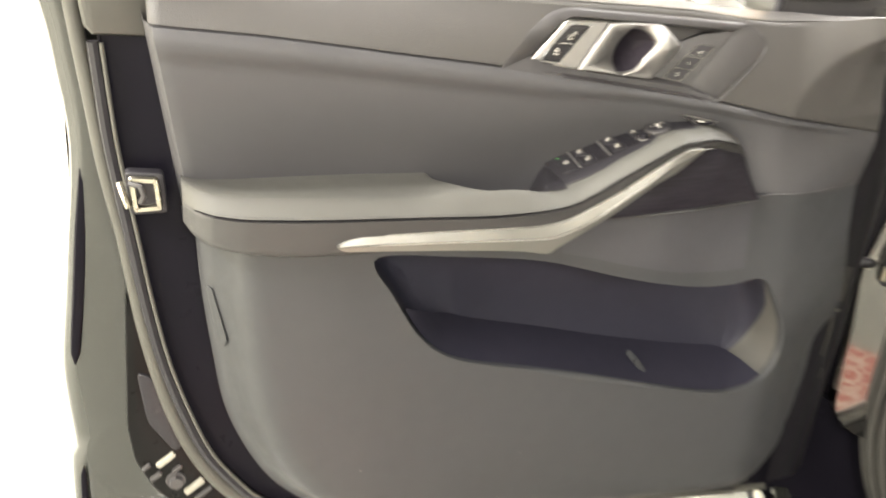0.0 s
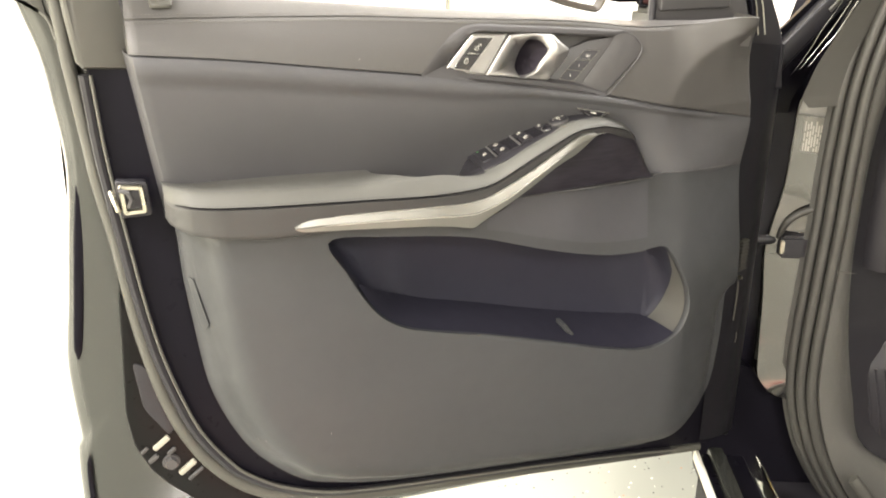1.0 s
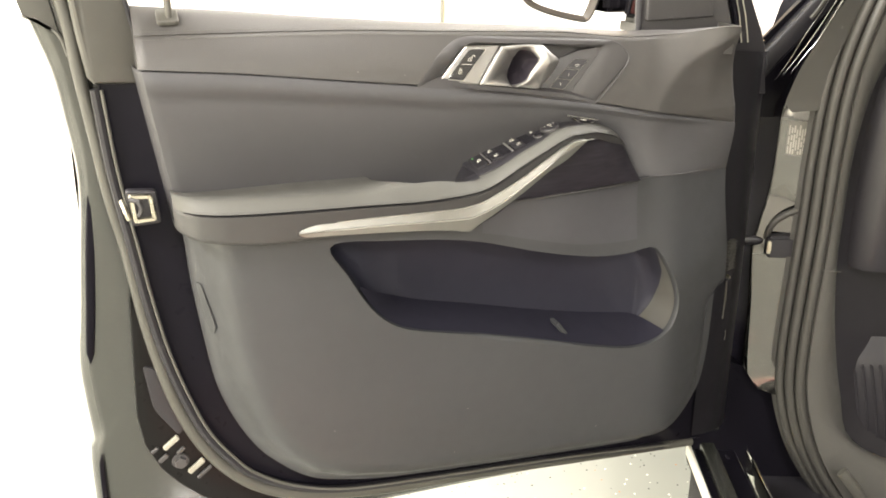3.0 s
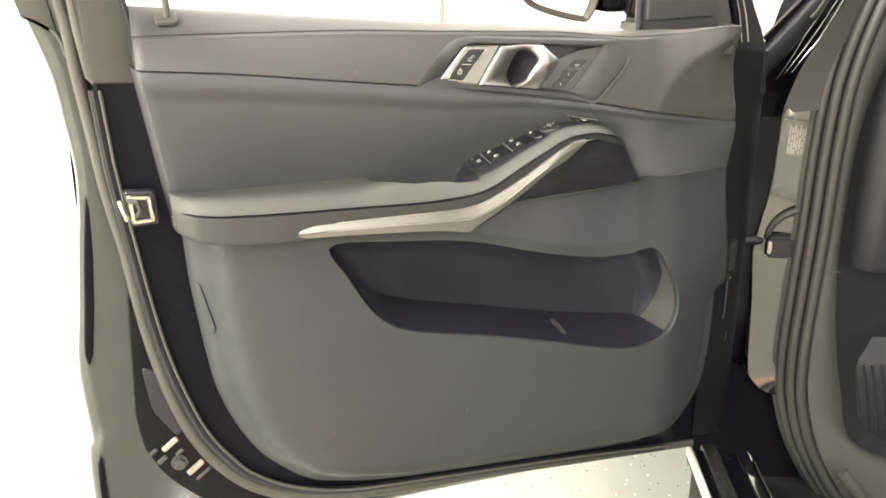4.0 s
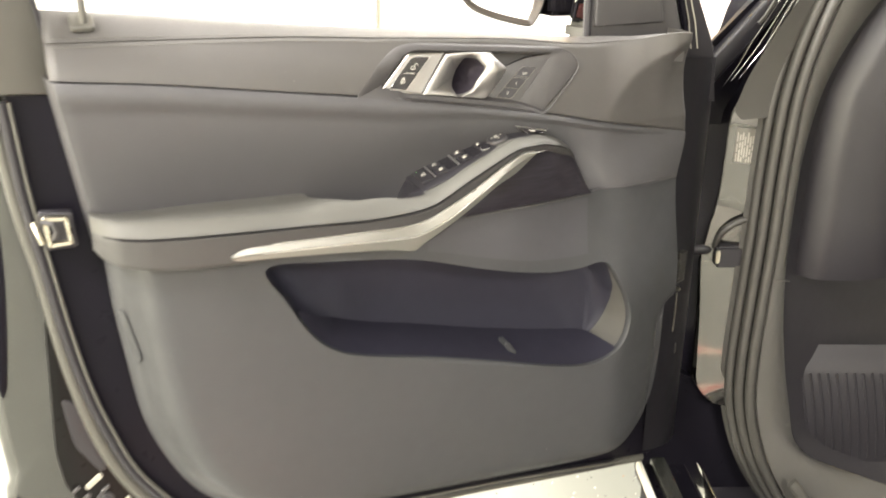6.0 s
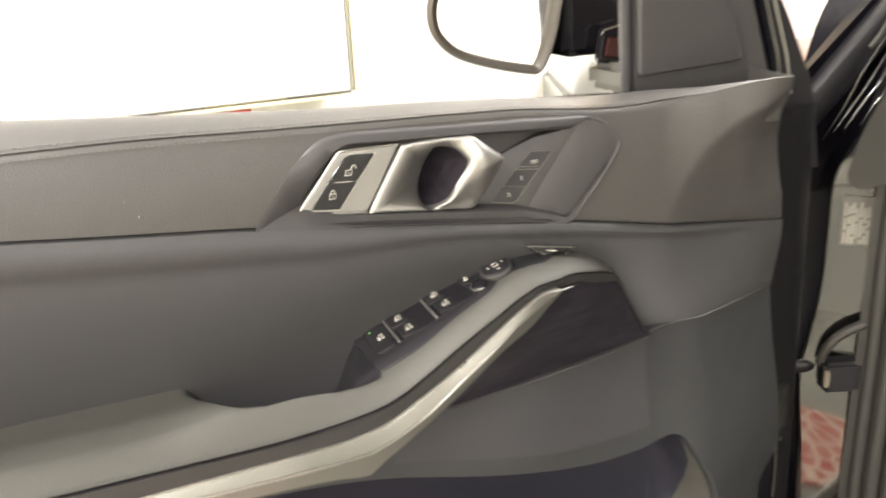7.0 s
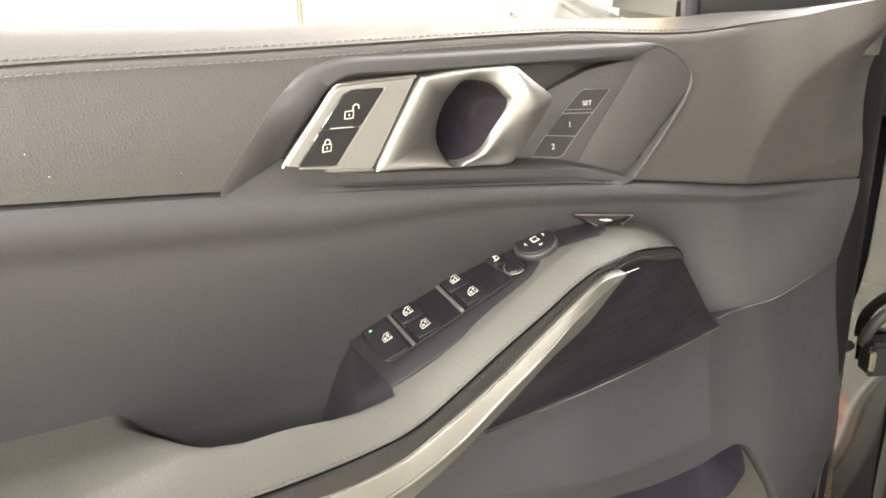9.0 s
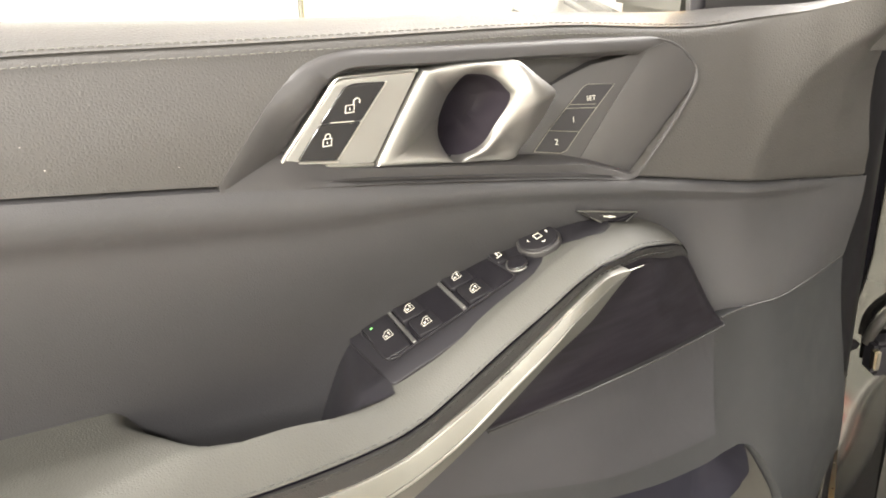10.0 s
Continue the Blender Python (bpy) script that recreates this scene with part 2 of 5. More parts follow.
def inset(poly, d):
    """Polygon moved inwards by d."""
    p = [Vector(q) for q in poly]
    sgn = 1 if area2(poly) > 0 else -1
    out = []
    for i, b in enumerate(p):
        e1, e2 = b - p[i - 1], p[(i + 1) % len(p)] - b
        n1, n2 = Vector((-e1.y, e1.x)), Vector((-e2.y, e2.x))
        n = (n1.normalized() if n1.length else n1) + (n2.normalized() if n2.length else n2)
        n = n.normalized() if n.length else n
        out.append(tuple(b + n * sgn * d))
    return out


def rows_mesh(bm, rows, closed=False):
    grid = [[bm.verts.new(p) for p in r] for r in rows]
    for r0, r1 in zip(grid, grid[1:]):
        m = len(r0)
        for i in range(m if closed else m - 1):
            j = (i + 1) % m
            bm.faces.new((r0[i], r0[j], r1[j], r1[i]))
    return grid


def cap(bm, ring):
    if len(ring) > 2:
        f = bm.faces.new(ring)
        bmesh.ops.triangulate(bm, faces=[f])


def slab(poly, front, back, bevel=0.0008, lift=None, steps=3):
    """A plate with a rounded front edge: poly in (x, z), front and back in y. lift(x, z) adds to y."""
    bm = bmesh.new()
    h = lift or (lambda x, z: 0.0)
    rows = [[(x, back + h(x, z), z) for x, z in poly]]
    for k in range(steps + 1):
        a = k / steps * math.pi / 2
        q = inset(poly, bevel * (1 - math.cos(a)))
        rows.append([(x, front + bevel * (1 - math.sin(a)) + h(x, z), z) for x, z in q])
    g = rows_mesh(bm, rows, True)
    cap(bm, g[-1])
    cap(bm, g[0][::-1])
    return bm


def tube(points, r, sides=8, closed=False, bm=None, flat=1.0):
    bm = bm or bmesh.new()
    p = [Vector(q) for q in points]
    rings = []
    up = Vector((0, 1, 0))
    for i, q in enumerate(p):
        a = p[i - 1] if (i or closed) else q
        b = p[(i + 1) % len(p)] if (i < len(p) - 1 or closed) else q
        t = (b - a).normalized()
        s = t.cross(up)
        s = s.normalized() if s.length > 1e-4 else Vector((1, 0, 0))
        v = s.cross(t).normalized()
        rr = r(i / max(len(p) - 1, 1)) if callable(r) else r
        rings.append([q + (s * math.cos(k / sides * math.tau) + v * flat * math.sin(k / sides * math.tau)) * rr for k in range(sides)])
    if closed:
        rings.append(rings[0])
    g = rows_mesh(bm, rings, True)
    if not closed:
        cap(bm, g[0][::-1])
        cap(bm, g[-1])
    else:
        bmesh.ops.remove_doubles(bm, verts=bm.verts[:], dist=1e-6)
    return bm


def box(bm, m, sx, sy, sz, bevel=0.0):
    r = bmesh.ops.create_cube(bm, size=1.0, matrix=m @ Matrix.Diagonal((sx, sy, sz, 1)))
    if bevel:
        es = list({e for v in r["verts"] for e in v.link_edges})
        bmesh.ops.bevel(bm, geom=es, offset=bevel, segments=2, affect="EDGES")
    return bm


def smoothstep(a, b, x):
    u = min(max((x - a) / (b - a), 0), 1)
    return u * u * (3 - 2 * u)


def inside(poly, x, z):
    odd = False
    for i in range(len(poly)):
        (x0, z0), (x1, z1) = poly[i - 1], poly[i]
        if (z0 > z) != (z1 > z) and x < (x1 - x0) * (z - z0) / (z1 - z0) + x0:
            odd = not odd
    return odd


def dist_line(pts, x, z):
    best = 9.0
    for (x0, z0), (x1, z1) in zip(pts, pts[1:]):
        dx, dz = x1 - x0, z1 - z0
        u = min(max(((x - x0) * dx + (z - z0) * dz) / (dx * dx + dz * dz), 0), 1)
        best = min(best, math.hypot(x - x0 - u * dx, z - z0 - u * dz))
    return best


# ---- the garage ----
def quad_wall(name, corners, thick, material, label, category):
    bm = bmesh.new()
    c = [Vector(q) for q in corners]
    nrm = (c[1] - c[0]).cross(c[2] - c[0]).normalized() * thick
    v = [bm.verts.new(q) for q in c] + [bm.verts.new(q + nrm) for q in c]
    for f in ((0, 1, 2, 3), (7, 6, 5, 4), (0, 4, 5, 1), (1, 5, 6, 2), (2, 6, 7, 3), (3, 7, 4, 0)):
        bm.faces.new([v[i] for i in f])
    ob = link(name, bm, material, smooth=False)
    return tagged(ob, label, category, kind="structure")


X0, X1, Y0, Y1, H = -4.8, 3.6, -5.2, 1.62, 3.1
quad_wall("floor", [(X0, Y0, 0), (X0, Y1, 0), (X1, Y1, 0), (X1, Y0, 0)], 0.1, FLOOR, "pale grey epoxy garage floor with dark flakes", "floor")
quad_wall("ceiling", [(X0, Y0, H), (X1, Y0, H), (X1, Y1, H), (X0, Y1, H)], 0.1, DIM, "plain garage ceiling, greyed to throw back less light", "ceiling")
quad_wall("wall_north", [(X0, Y1, 0), (X0, Y1, H), (X1, Y1, H), (X1, Y1, 0)], 0.12, WALLM, "plain white painted garage wall", "wall")
quad_wall("wall_south", [(X1, Y0, 0), (X1, Y0, H), (X0, Y0, H), (X0, Y0, 0)], 0.12, WALLM, "plain white painted garage wall", "wall")
quad_wall("wall_east", [(X1, Y1, 0), (X1, Y1, H), (X1, Y0, H), (X1, Y0, 0)], 0.12, DIM, "plain garage wall, greyed to throw back less light", "wall")
for k, (ya, yb, za, zb) in enumerate([(Y0, -3.1, 0, H), (0.7, Y1, 0, H), (-3.1, 0.7, 2.8, H)]):
    quad_wall("wall_west", [(X0, ya, za), (X0, ya, zb), (X0, yb, zb), (X0, yb, za)], 0.12, WALLM, "white garage wall round the open gate", "wall")
quad_wall("ground", [(-40, -40, -0.12), (-40, 40, -0.12), (40, 40, -0.12), (40, -40, -0.12)], 0.1, mat("concrete_yard", (0.42, 0.41, 0.38), 0.8, vary=0.15, grain=0.3, scale=40, big=1), "pale concrete yard outside the gate", "ground")

for tx, ty, tz in TUBES:
    lt = thing("added_ceiling_light", (tx, ty, tz), "added white tube light under the ceiling, out of view", "lamp", group="tube lights")
    bm = bmesh.new()
    box(bm, pose(tx, ty, H - 0.02, 0, 0, 22), 0.2, 1.56, 0.035, 0.006)
    part("housing", bm, WALLM, lt)
    bm = bmesh.new()
    box(bm, pose(tx, ty, H - 0.052, 0, 0, 22), 0.14, 1.5, 0.024, 0.008)
    part("tube", bm, TUBEM, lt)

# white board with a cream edge strip on the wall
wb = thing("wall_board", (-1.2, Y1, 0.905), "large white board with a cream edge on the white wall", "board")
bm = bmesh.new()
box(bm, pose(-0.0725, 1.51, 1.70), 1.055, 0.18, 1.59, 0.004)
part("panel", bm, BOARD, wb)
bm = bmesh.new()
box(bm, pose(0.4575, 1.50, 1.70), 0.004, 0.17, 1.59, 0.001)
part("edge_joint", bm, PLUG, wb, "thin dark joint beside the board")
bm = bmesh.new()
box(bm, pose(0.473, 1.51, 1.70), 0.026, 0.18, 1.59, 0.004)
part("edge_strip", bm, BRASS, wb, "pale cream edge strip")
for k in range(3):
    bm = bmesh.new()
    box(bm, pose(0.375 - 0.36 * k, 1.424, 0.903), 0.16 + 0.012 * (k % 3), 0.006, 0.004, 0.001)
    part("edge_clip", bm, BEZEL, wb, "thin dark clip under the board")
bm = bmesh.new()
box(bm, pose(-0.08, 1.47, 0.895), 1.03, 0.10, 0.008, 0.002)
part("edge_strip", bm, BRASS, wb, "pale cream edge strip")
bm = bmesh.new()
box(bm, pose(-0.15, 1.47, 0.886), 0.72, 0.10, 0.005, 0.002)
part("red_strip", bm, RED, wb, "thin red strip")

ORANGE = mat("orange_red_print", (0.75, 0.10, 0.03), 0.5, vary=0.04)
for k, w in enumerate((0.026, 0.044, 0.040, 0.040, 0.046)):
    bm = bmesh.new()
    box(bm, pose(-0.186 + 0.056 * k, 1.4185, 1.292), w, 0.003, 0.084, 0.001)
    part("printed_bar", bm, ORANGE, wb, "orange-red printed bar on the board")

# yellow wall boards and red chest beyond the windscreen pillar
yc = thing("wall_panel", (2.35, Y1, 1.06), "bright yellow wooden board panel on the white wall", "wall panel")
bm = bmesh.new()
box(bm, pose(2.35, 1.608, 1.70), 2.3, 0.02, 1.26, 0.004)
part("backing", bm, YELLOW, yc)
for k in range(15):
    bm = bmesh.new()
    box(bm, pose(1.28 + 0.153 * k, 1.592, 1.70), 0.146, 0.014, 1.28, 0.004)
    part("board", bm, YELLOW, yc)

rc = thing("tool_chest", (2.38, 1.43, 0), "red enamelled tool chest standing against the wall", "tool chest")
bm = bmesh.new()
box(bm, pose(2.38, 1.43, 0.45), 1.0, 0.28, 0.84, 0.012)
part("body", bm, RED, rc)
for k in range(5):
    bm = bmesh.new()
    box(bm, pose(2.38, 1.285, 0.13 + k * 0.165), 0.94, 0.025, 0.15, 0.006)
    d = part("drawer", bm, RED, rc)
    bm = bmesh.new()
    box(bm, pose(2.38, 1.268, 0.18 + k * 0.165), 0.8, 0.02, 0.014, 0.004)
    part("handle", bm, STEEL, d)
for dx in (-0.48, 0.48):
    for dy in (-0.2, 0.2):
        bm = bmesh.new()
        box(bm, pose(2.38 + dx * 0.9, 1.43 + dy * 0.5, 0.016), 0.05, 0.05, 0.032, 0.006)
        part("foot", bm, BLACK, rc)

# rug on the floor ahead of the car
rug = bmesh.new()
box(rug, pose(-0.24, -0.76, 0.006, 0, 0, 44), 0.44, 0.64, 0.012, 0.004)
tagged(link("rug", rug, RUGM), "red and cream patterned wool rug on the garage floor", "rug")

# ---- the open front door ----
door = thing("car_door", (0.62, 0.12, 0.27), "open dark grey car door with black leather inner trim", "car door")

Z_BACK = hermite([(-0.50, 1.155), (-0.471, 1.1525), (-0.346, 1.1425), (-0.243, 1.132), (-0.10, 1.119), (-0.029, 1.113), (0.10, 1.104), (0.20, 1.096), (0.312, 1.089), (0.38, 1.089), (0.43, 1.090), (0.50, 1.080)])
Z_SEAM = hermite([(-0.50, 1.116), (-0.479, 1.116), (-0.358, 1.116), (-0.203, 1.115), (-0.056, 1.110), (0.064, 1.106), (0.149, 1.102), (0.287, 1.090), (0.36, 1.094), (0.43, 1.105), (0.50, 1.098)])
Z_CREASE = hermite([(-0.50, 1.078), (-0.474, 1.075), (-0.364, 1.066), (-0.207, 1.048), (-0.09, 1.035), (0.06, 1.015), (0.195, 0.994), (0.31, 0.971), (0.447, 0.945), (0.52, 0.932)])
Y_BACK = hermite([(-0.5, 0.07), (0.25, 0.07), (0.312, 0.066), (0.37, 0.028), (0.43, -0.018), (0.50, -0.02)])
Y_SEAM = hermite([(-0.5, 0.018), (-0.2, 0.015), (-0.05, 0.007), (0.05, 0.003), (0.2, 0.004), (0.312, 0.006), (0.38, -0.012), (0.432, -0.030), (0.462, -0.030), (0.50, -0.025)])
Y_CREASE = hermite([(-0.5, -0.012), (0.25, -0.012), (0.40, -0.012), (0.46, -0.014), (0.50, -0.014)])

BEZ = [(-0.095, 1.0305), (-0.056, 1.0775), (-0.031, 1.0975), (-0.006, 1.1025), (0.064, 1.0985), (0.149, 1.0940), (0.226, 1.0885), (0.250, 1.0815), (0.266, 1.0635), (0.262, 1.049), (0.207, 0.990), (0.153, 1.000), (0.084, 1.010), (0.006, 1.021), (-0.052, 1.027)]
BEZ_S = [tuple(p) for p in rounded(BEZ, 0.012, 4)]
BEZ_IN = inset(BEZ_S, 0.0018)


def ridge(x, z):
    """How far the trim turns back towards the hinge beyond its curved ridge."""
    xr = np.interp(z, [0.85, 0.945, 0.985, 1.012, 1.04, 1.066, 1.083, 1.10], [0.306, 0.310, 0.322, 0.336, 0.358, 0.393, 0.425, 0.450])
    d = max(x - xr, 0.0)
    return float(np.interp(z, [0.85, 0.965, 1.05, 1.105], [0.20, 0.22, 0.36, 0.50])) * d * d / (d + 0.010)


def trim_y(x, z):
    """Face of the upper trim between seam and crease."""
    u = (Z_SEAM(x) - z) / max(Z_SEAM(x) - Z_CREASE(x), 0.01)
    return Y_SEAM(x) * (1 - u) + Y_CREASE(x) * u - 0.005 * math.sin(min(max(u, 0), 1) * math.pi) + ridge(x, z)


XS = np.concatenate([np.linspace(-0.478, -0.11, 60), np.linspace(-0.110, 0.275, 200), np.linspace(0.28, 0.502, 60)])


def pull_in(x, u):
    """The trim ends earlier at its top edge than at the crease."""
    return x if x < 0.38 else 0.38 + (x - 0.38) * (1 - 0.40 * (1 - u))


def upper_rows():
    rows = []
    XQ = [pull_in(x, 0.0) for x in XS]
    top = [ridge(x, Z_SEAM(x)) for x in XQ]
    rows.append([(x, Y_BACK(x) + 0.004 + t, Z_BACK(x) - 0.03) for x, t in zip(XQ, top)])
    rows.append([(x, Y_BACK(x) + t, Z_BACK(x) - 0.003) for x, t in zip(XQ, top)])
    # top ledge bows up between the glass slot and the seam
    for u in (0.06, 0.2, 0.4, 0.6, 0.8, 0.93):
        rows.append([(x, Y_BACK(x) * (1 - u) + Y_SEAM(x) * u + t, Z_BACK(x) * (1 - u) + Z_SEAM(x) * u + 0.007 * math.sin(u * math.pi)) for x, t in zip(XQ, top)])
    for dy, dz in ((0.0012, 0.0010), (0.0022, -0.0002), (-0.0002, -0.0014)):
        rows.append([(x, Y_SEAM(x) + dy * (1 - smoothstep(0.30, 0.40, x)) + t, Z_SEAM(x) + dz) for x, t in zip(XQ, top)])
    for u in np.linspace(0.06, 0.98, 48):
        r = []
        for x0 in XS:
            x = pull_in(x0, u)
            z = Z_SEAM(x) * (1 - u) + Z_CREASE(x) * u
            y = trim_y(x, z)
            if inside(BEZ_IN, x, z):
                y += 0.07
            r.append((x, y, z))
        rows.append(r)
    rows.append([(x, Y_CREASE(x) + 0.001 + ridge(x, Z_CREASE(x)), Z_CREASE(x) + 0.0010) for x in XS])
    rows.append([(x, Y_CREASE(x) + 0.008 - 0.006 * smoothstep(0.36, 0.48, x) + ridge(x, Z_CREASE(x)), Z_CREASE(x) - 0.0008) for x in XS])
    # both ends turned back towards the shell
    out = []
    for r in rows:
        x, y, z = r[0]
        out.append([(x - 0.002, max(y, 0.0) + 0.06, z - 0.002), (x - 0.001, y + 0.006, z - 0.0005)] + r[1:-1] + [(r[-1][0] + 0.002, r[-1][1] + 0.004, r[-1][2]), (r[-1][0] + 0.006, r[-1][1] + 0.014, r[-1][2]), (r[-1][0] + 0.012, r[-1][1] + 0.08, r[-1][2])])
    return out


bm = bmesh.new()
rows_mesh(bm, upper_rows())
part("upper_trim", bm, LEATHER, door, "black grained leather upper door trim", sharp=50)


def stitches(line, length=0.0032, gap=0.0018, r=0.00034):
    """A row of short raised threads along a line of points."""
    p = np.array(line)
    cum = np.concatenate([[0], np.cumsum(np.linalg.norm(np.diff(p, axis=0), axis=1))])
    bm = bmesh.new()
    s = 0.0
    while s + length < cum[-1]:
        a = Vector([np.interp(s, cum, p[:, j]) for j in range(3)])
        b = Vector([np.interp(s + length, cum, p[:, j]) for j in range(3)])
        tube([a, a.lerp(b, 0.2) + Vector((0, -r, 0.0003)), a.lerp(b, 0.8) + Vector((0, -r, 0.0003)), b], r, 5, bm=bm)
        s += length + gap
    return bm


for off in (0.0040, -0.0048):
    ln = []
    for x in np.linspace(-0.47, 0.30 if off > 0 else 0.215, 150):
        if off > 0:
            u = 1 - 0.0048 / 0.06
            ln.append((x, Y_BACK(x) * (1 - u) + Y_SEAM(x) * u, Z_BACK(x) * (1 - u) + Z_SEAM(x) * u + 0.007 * math.sin(u * math.pi) + 0.0003))
        else:
            u = 0.0048 / max(Z_SEAM(x) - Z_CREASE(x), 0.02)
            ln.append((x, Y_SEAM(x) * (1 - u) + Y_CREASE(x) * u - 0.005 * math.sin(u * math.pi) - 0.0003, Z_SEAM(x) - 0.0048))
    tagged(part("seam_stitching", stitches(ln), THREAD, door, "grey stitched thread row"), kind="stuff")

LEFT_RIM = [(-0.441, 0.850), (-0.4395, 0.839), (-0.4365, 0.8135), (-0.4323, 0.7495), (-0.4234, 0.677), (-0.41, 0.5893), (-0.3886, 0.5263), (-0.3604, 0.472), (-0.33, 0.4344), (-0.2763, 0.391), (-0.2196, 0.3721), (-0.122, 0.357), (0.091, 0.345), (0.300, 0.336), (0.380, 0.336), (0.424, 0.345), (0.458, 0.366), (0.486, 0.395), (0.501, 0.430), (0.508, 0.480), (0.511, 0.530), (0.511, 0.590)]
RIGHT_RIM = [(0.511, 0.59), (0.510, 0.640), (0.504, 0.741), (0.502, 0.8540)]
TOP_RIM = [(0.502, 0.8540), (0.382, 0.8630), (0.31, 0.8655), (0.286, 0.8635), (0.15, 0.864), (0.046, 0.862), (0.02, 0.845), (-0.03, 0.822), (-0.081, 0.827), (-0.19, 0.834), (-0.28, 0.836), (-0.39, 0.842), (-0.441, 0.850)]


def low_y(x, z):
    """Face of the lower panel."""
    dl = dist_line(LEFT_RIM, x, z)
    y = -0.052 + 0.064 * (1 - smoothstep(0.0, 0.055, dl)) + 0.010 * (1 - smoothstep(0.0, 0.16, dl))
    d = max(x - 0.345, 0.0)
    y += 0.46 * d * d / (d + 0.04)
    y += 0.032 * smoothstep(0.12, 0.34, x) * (1 - smoothstep(0.0, 0.21, 0.86 - z))
    return min(y, 0.045)


# middle panel: a roll under the crease, then a shallow dish down to the armrest
XM = np.linspace(-0.474, 0.502, 150)


def mid_y(x, d, z):
    base = Y_CREASE(x) + ridge(x, z)
    near = smoothstep(-0.05, 0.10, x)
    roll = base - (0.0058 - 0.0005 * near) * (1 - smoothstep(0.33, 0.47, x)) * math.sin(min(d / (0.036 - 0.014 * near), 1) * math.pi)
    dish = 0.020 - 0.009 * (1 - smoothstep(-0.47, -0.28, x))
    dish = dish + (low_y(x, 0.85) - 0.001 - dish) * smoothstep(0.22, 0.34, x)
    return 0.007 * smoothstep(0.18, 0.22, d) * smoothstep(0.26, 0.31, x) + roll + (dish - roll) * smoothstep(0.024 - 0.012 * near, 0.215 - 0.08 * smoothstep(-0.15, 0.12, x) + 0.07 * smoothstep(0.22, 0.34, x), d)


rows = []
for d in [0.0002, 0.0022, 0.004, 0.007, 0.011, 0.016, 0.021, 0.026, 0.032, 0.038, 0.045, 0.053, 0.062, 0.072, 0.085, 0.10, 0.115, 0.13, 0.15, 0.17, 0.19, 0.21, 0.23]:
    r = []
    for x in XM:
        z = Z_CREASE(x) - d * (Z_CREASE(x) - 0.835) / 0.23
        shift = 0.045 * (1 - smoothstep(-0.474, 0.0, x)) * (1.075 - z) / 0.23
        r.append((x + shift * 0.8, mid_y(x, d, z) + (0.005 * (1 - smoothstep(0.36, 0.48, x)) if d < 0.001 else 0), z))
    x, y, z = r[0]
    r = [(x - 0.012, 0.060, z), (x - 0.009, y + 0.022, z), (x - 0.005, y + 0.008, z), (x - 0.0015, y + 0.002, z)] + r[1:]
    x, y, z = r[-1]
    r += [(x + 0.006, y + 0.015, z), (x + 0.016, y + 0.06, z)]
    rows.append(r)
bm = bmesh.new()
rows_mesh(bm, rows)
part("middle_panel", bm, LEATHER_MID, door, "black leatherette middle door panel")

# armrest: the padded top is a height over (x, y); its front edge follows Y_F and Z_S
Z_S = hermite([(-0.455, 0.888), (-0.43, 0.890), (-0.40, 0.889), (-0.29, 0.887), (-0.19, 0.8844), (-0.10, 0.8815), (-0.06, 0.8825), (-0.02, 0.8858), (0.0, 0.8905), (0.02, 0.899), (0.06, 0.9200), (0.10, 0.9385), (0.125, 0.949), (0.15, 0.9545), (0.18, 0.9545), (0.22, 0.9465), (0.25, 0.9336), (0.266, 0.918), (0.276, 0.900)])
Y_F = hermite([(-0.452, -0.030), (-0.44, -0.058), (-0.42, -0.078), (-0.38, -0.090), (-0.3, -0.095), (-0.19, -0.0925), (-0.10, -0.088), (-0.06, -0.0855), (-0.02, -0.082), (0.02, -0.077), (0.06, -0.073), (0.10, -0.068), (0.14, -0.060), (0.18, -0.049), (0.215, -0.038), (0.25, -0.020), (0.268, -0.006), (0.276, 0.010)])
Z_P = hermite([(-0.05, 0.885), (-0.03, 0.892), (0.012, 0.9085), (0.033, 0.917), (0.071, 0.933), (0.107, 0.947), (0.129, 0.956), (0.15, 0.961), (0.176, 0.9635), (0.2, 0.962), (0.225, 0.955), (0.25, 0.938), (0.276, 0.905)])


def arm_z(x, y):
    yf, zs = Y_F(x), Z_S(x)
    t = y - yf
    rise = 0.015 - 0.007 * smoothstep(-0.06, 0.02, x) + 0.009 * smoothstep(-0.20, -0.13, x) * (1 - smoothstep(-0.09, -0.02, x))
    crest = zs + rise
    roll = zs + rise * math.sin(min(t / 0.028, 1) * math.pi / 2)
    left = crest + (0.897 - crest) * smoothstep(0.02, 0.10, t)
    right = crest + (Z_P(x) + 0.1 * (y + 0.005) - crest) * smoothstep(0.020, 0.042, t)
    deep = 0.815
    ledge = 1 - smoothstep(-0.168, -0.110, x - 0.5 * max(0.0 - y, 0.0))
    pack = smoothstep(-0.066, -0.016, x - 0.35 * max(y + 0.02, -0.03))
    inner = left * ledge + right * pack + deep * max(1 - ledge - pack, 0)
    z = crest + (left - crest) * ledge + (right - crest) * pack
    z = z + (inner - z) * smoothstep(0.02, 0.045, t)
    z -= 0.003 * smoothstep(0.044, 0.056, t) * smoothstep(-0.03, 0.0, x) * (1 - smoothstep(0.150, 0.158, x))
    return min(roll, z) if t < 0.028 else z


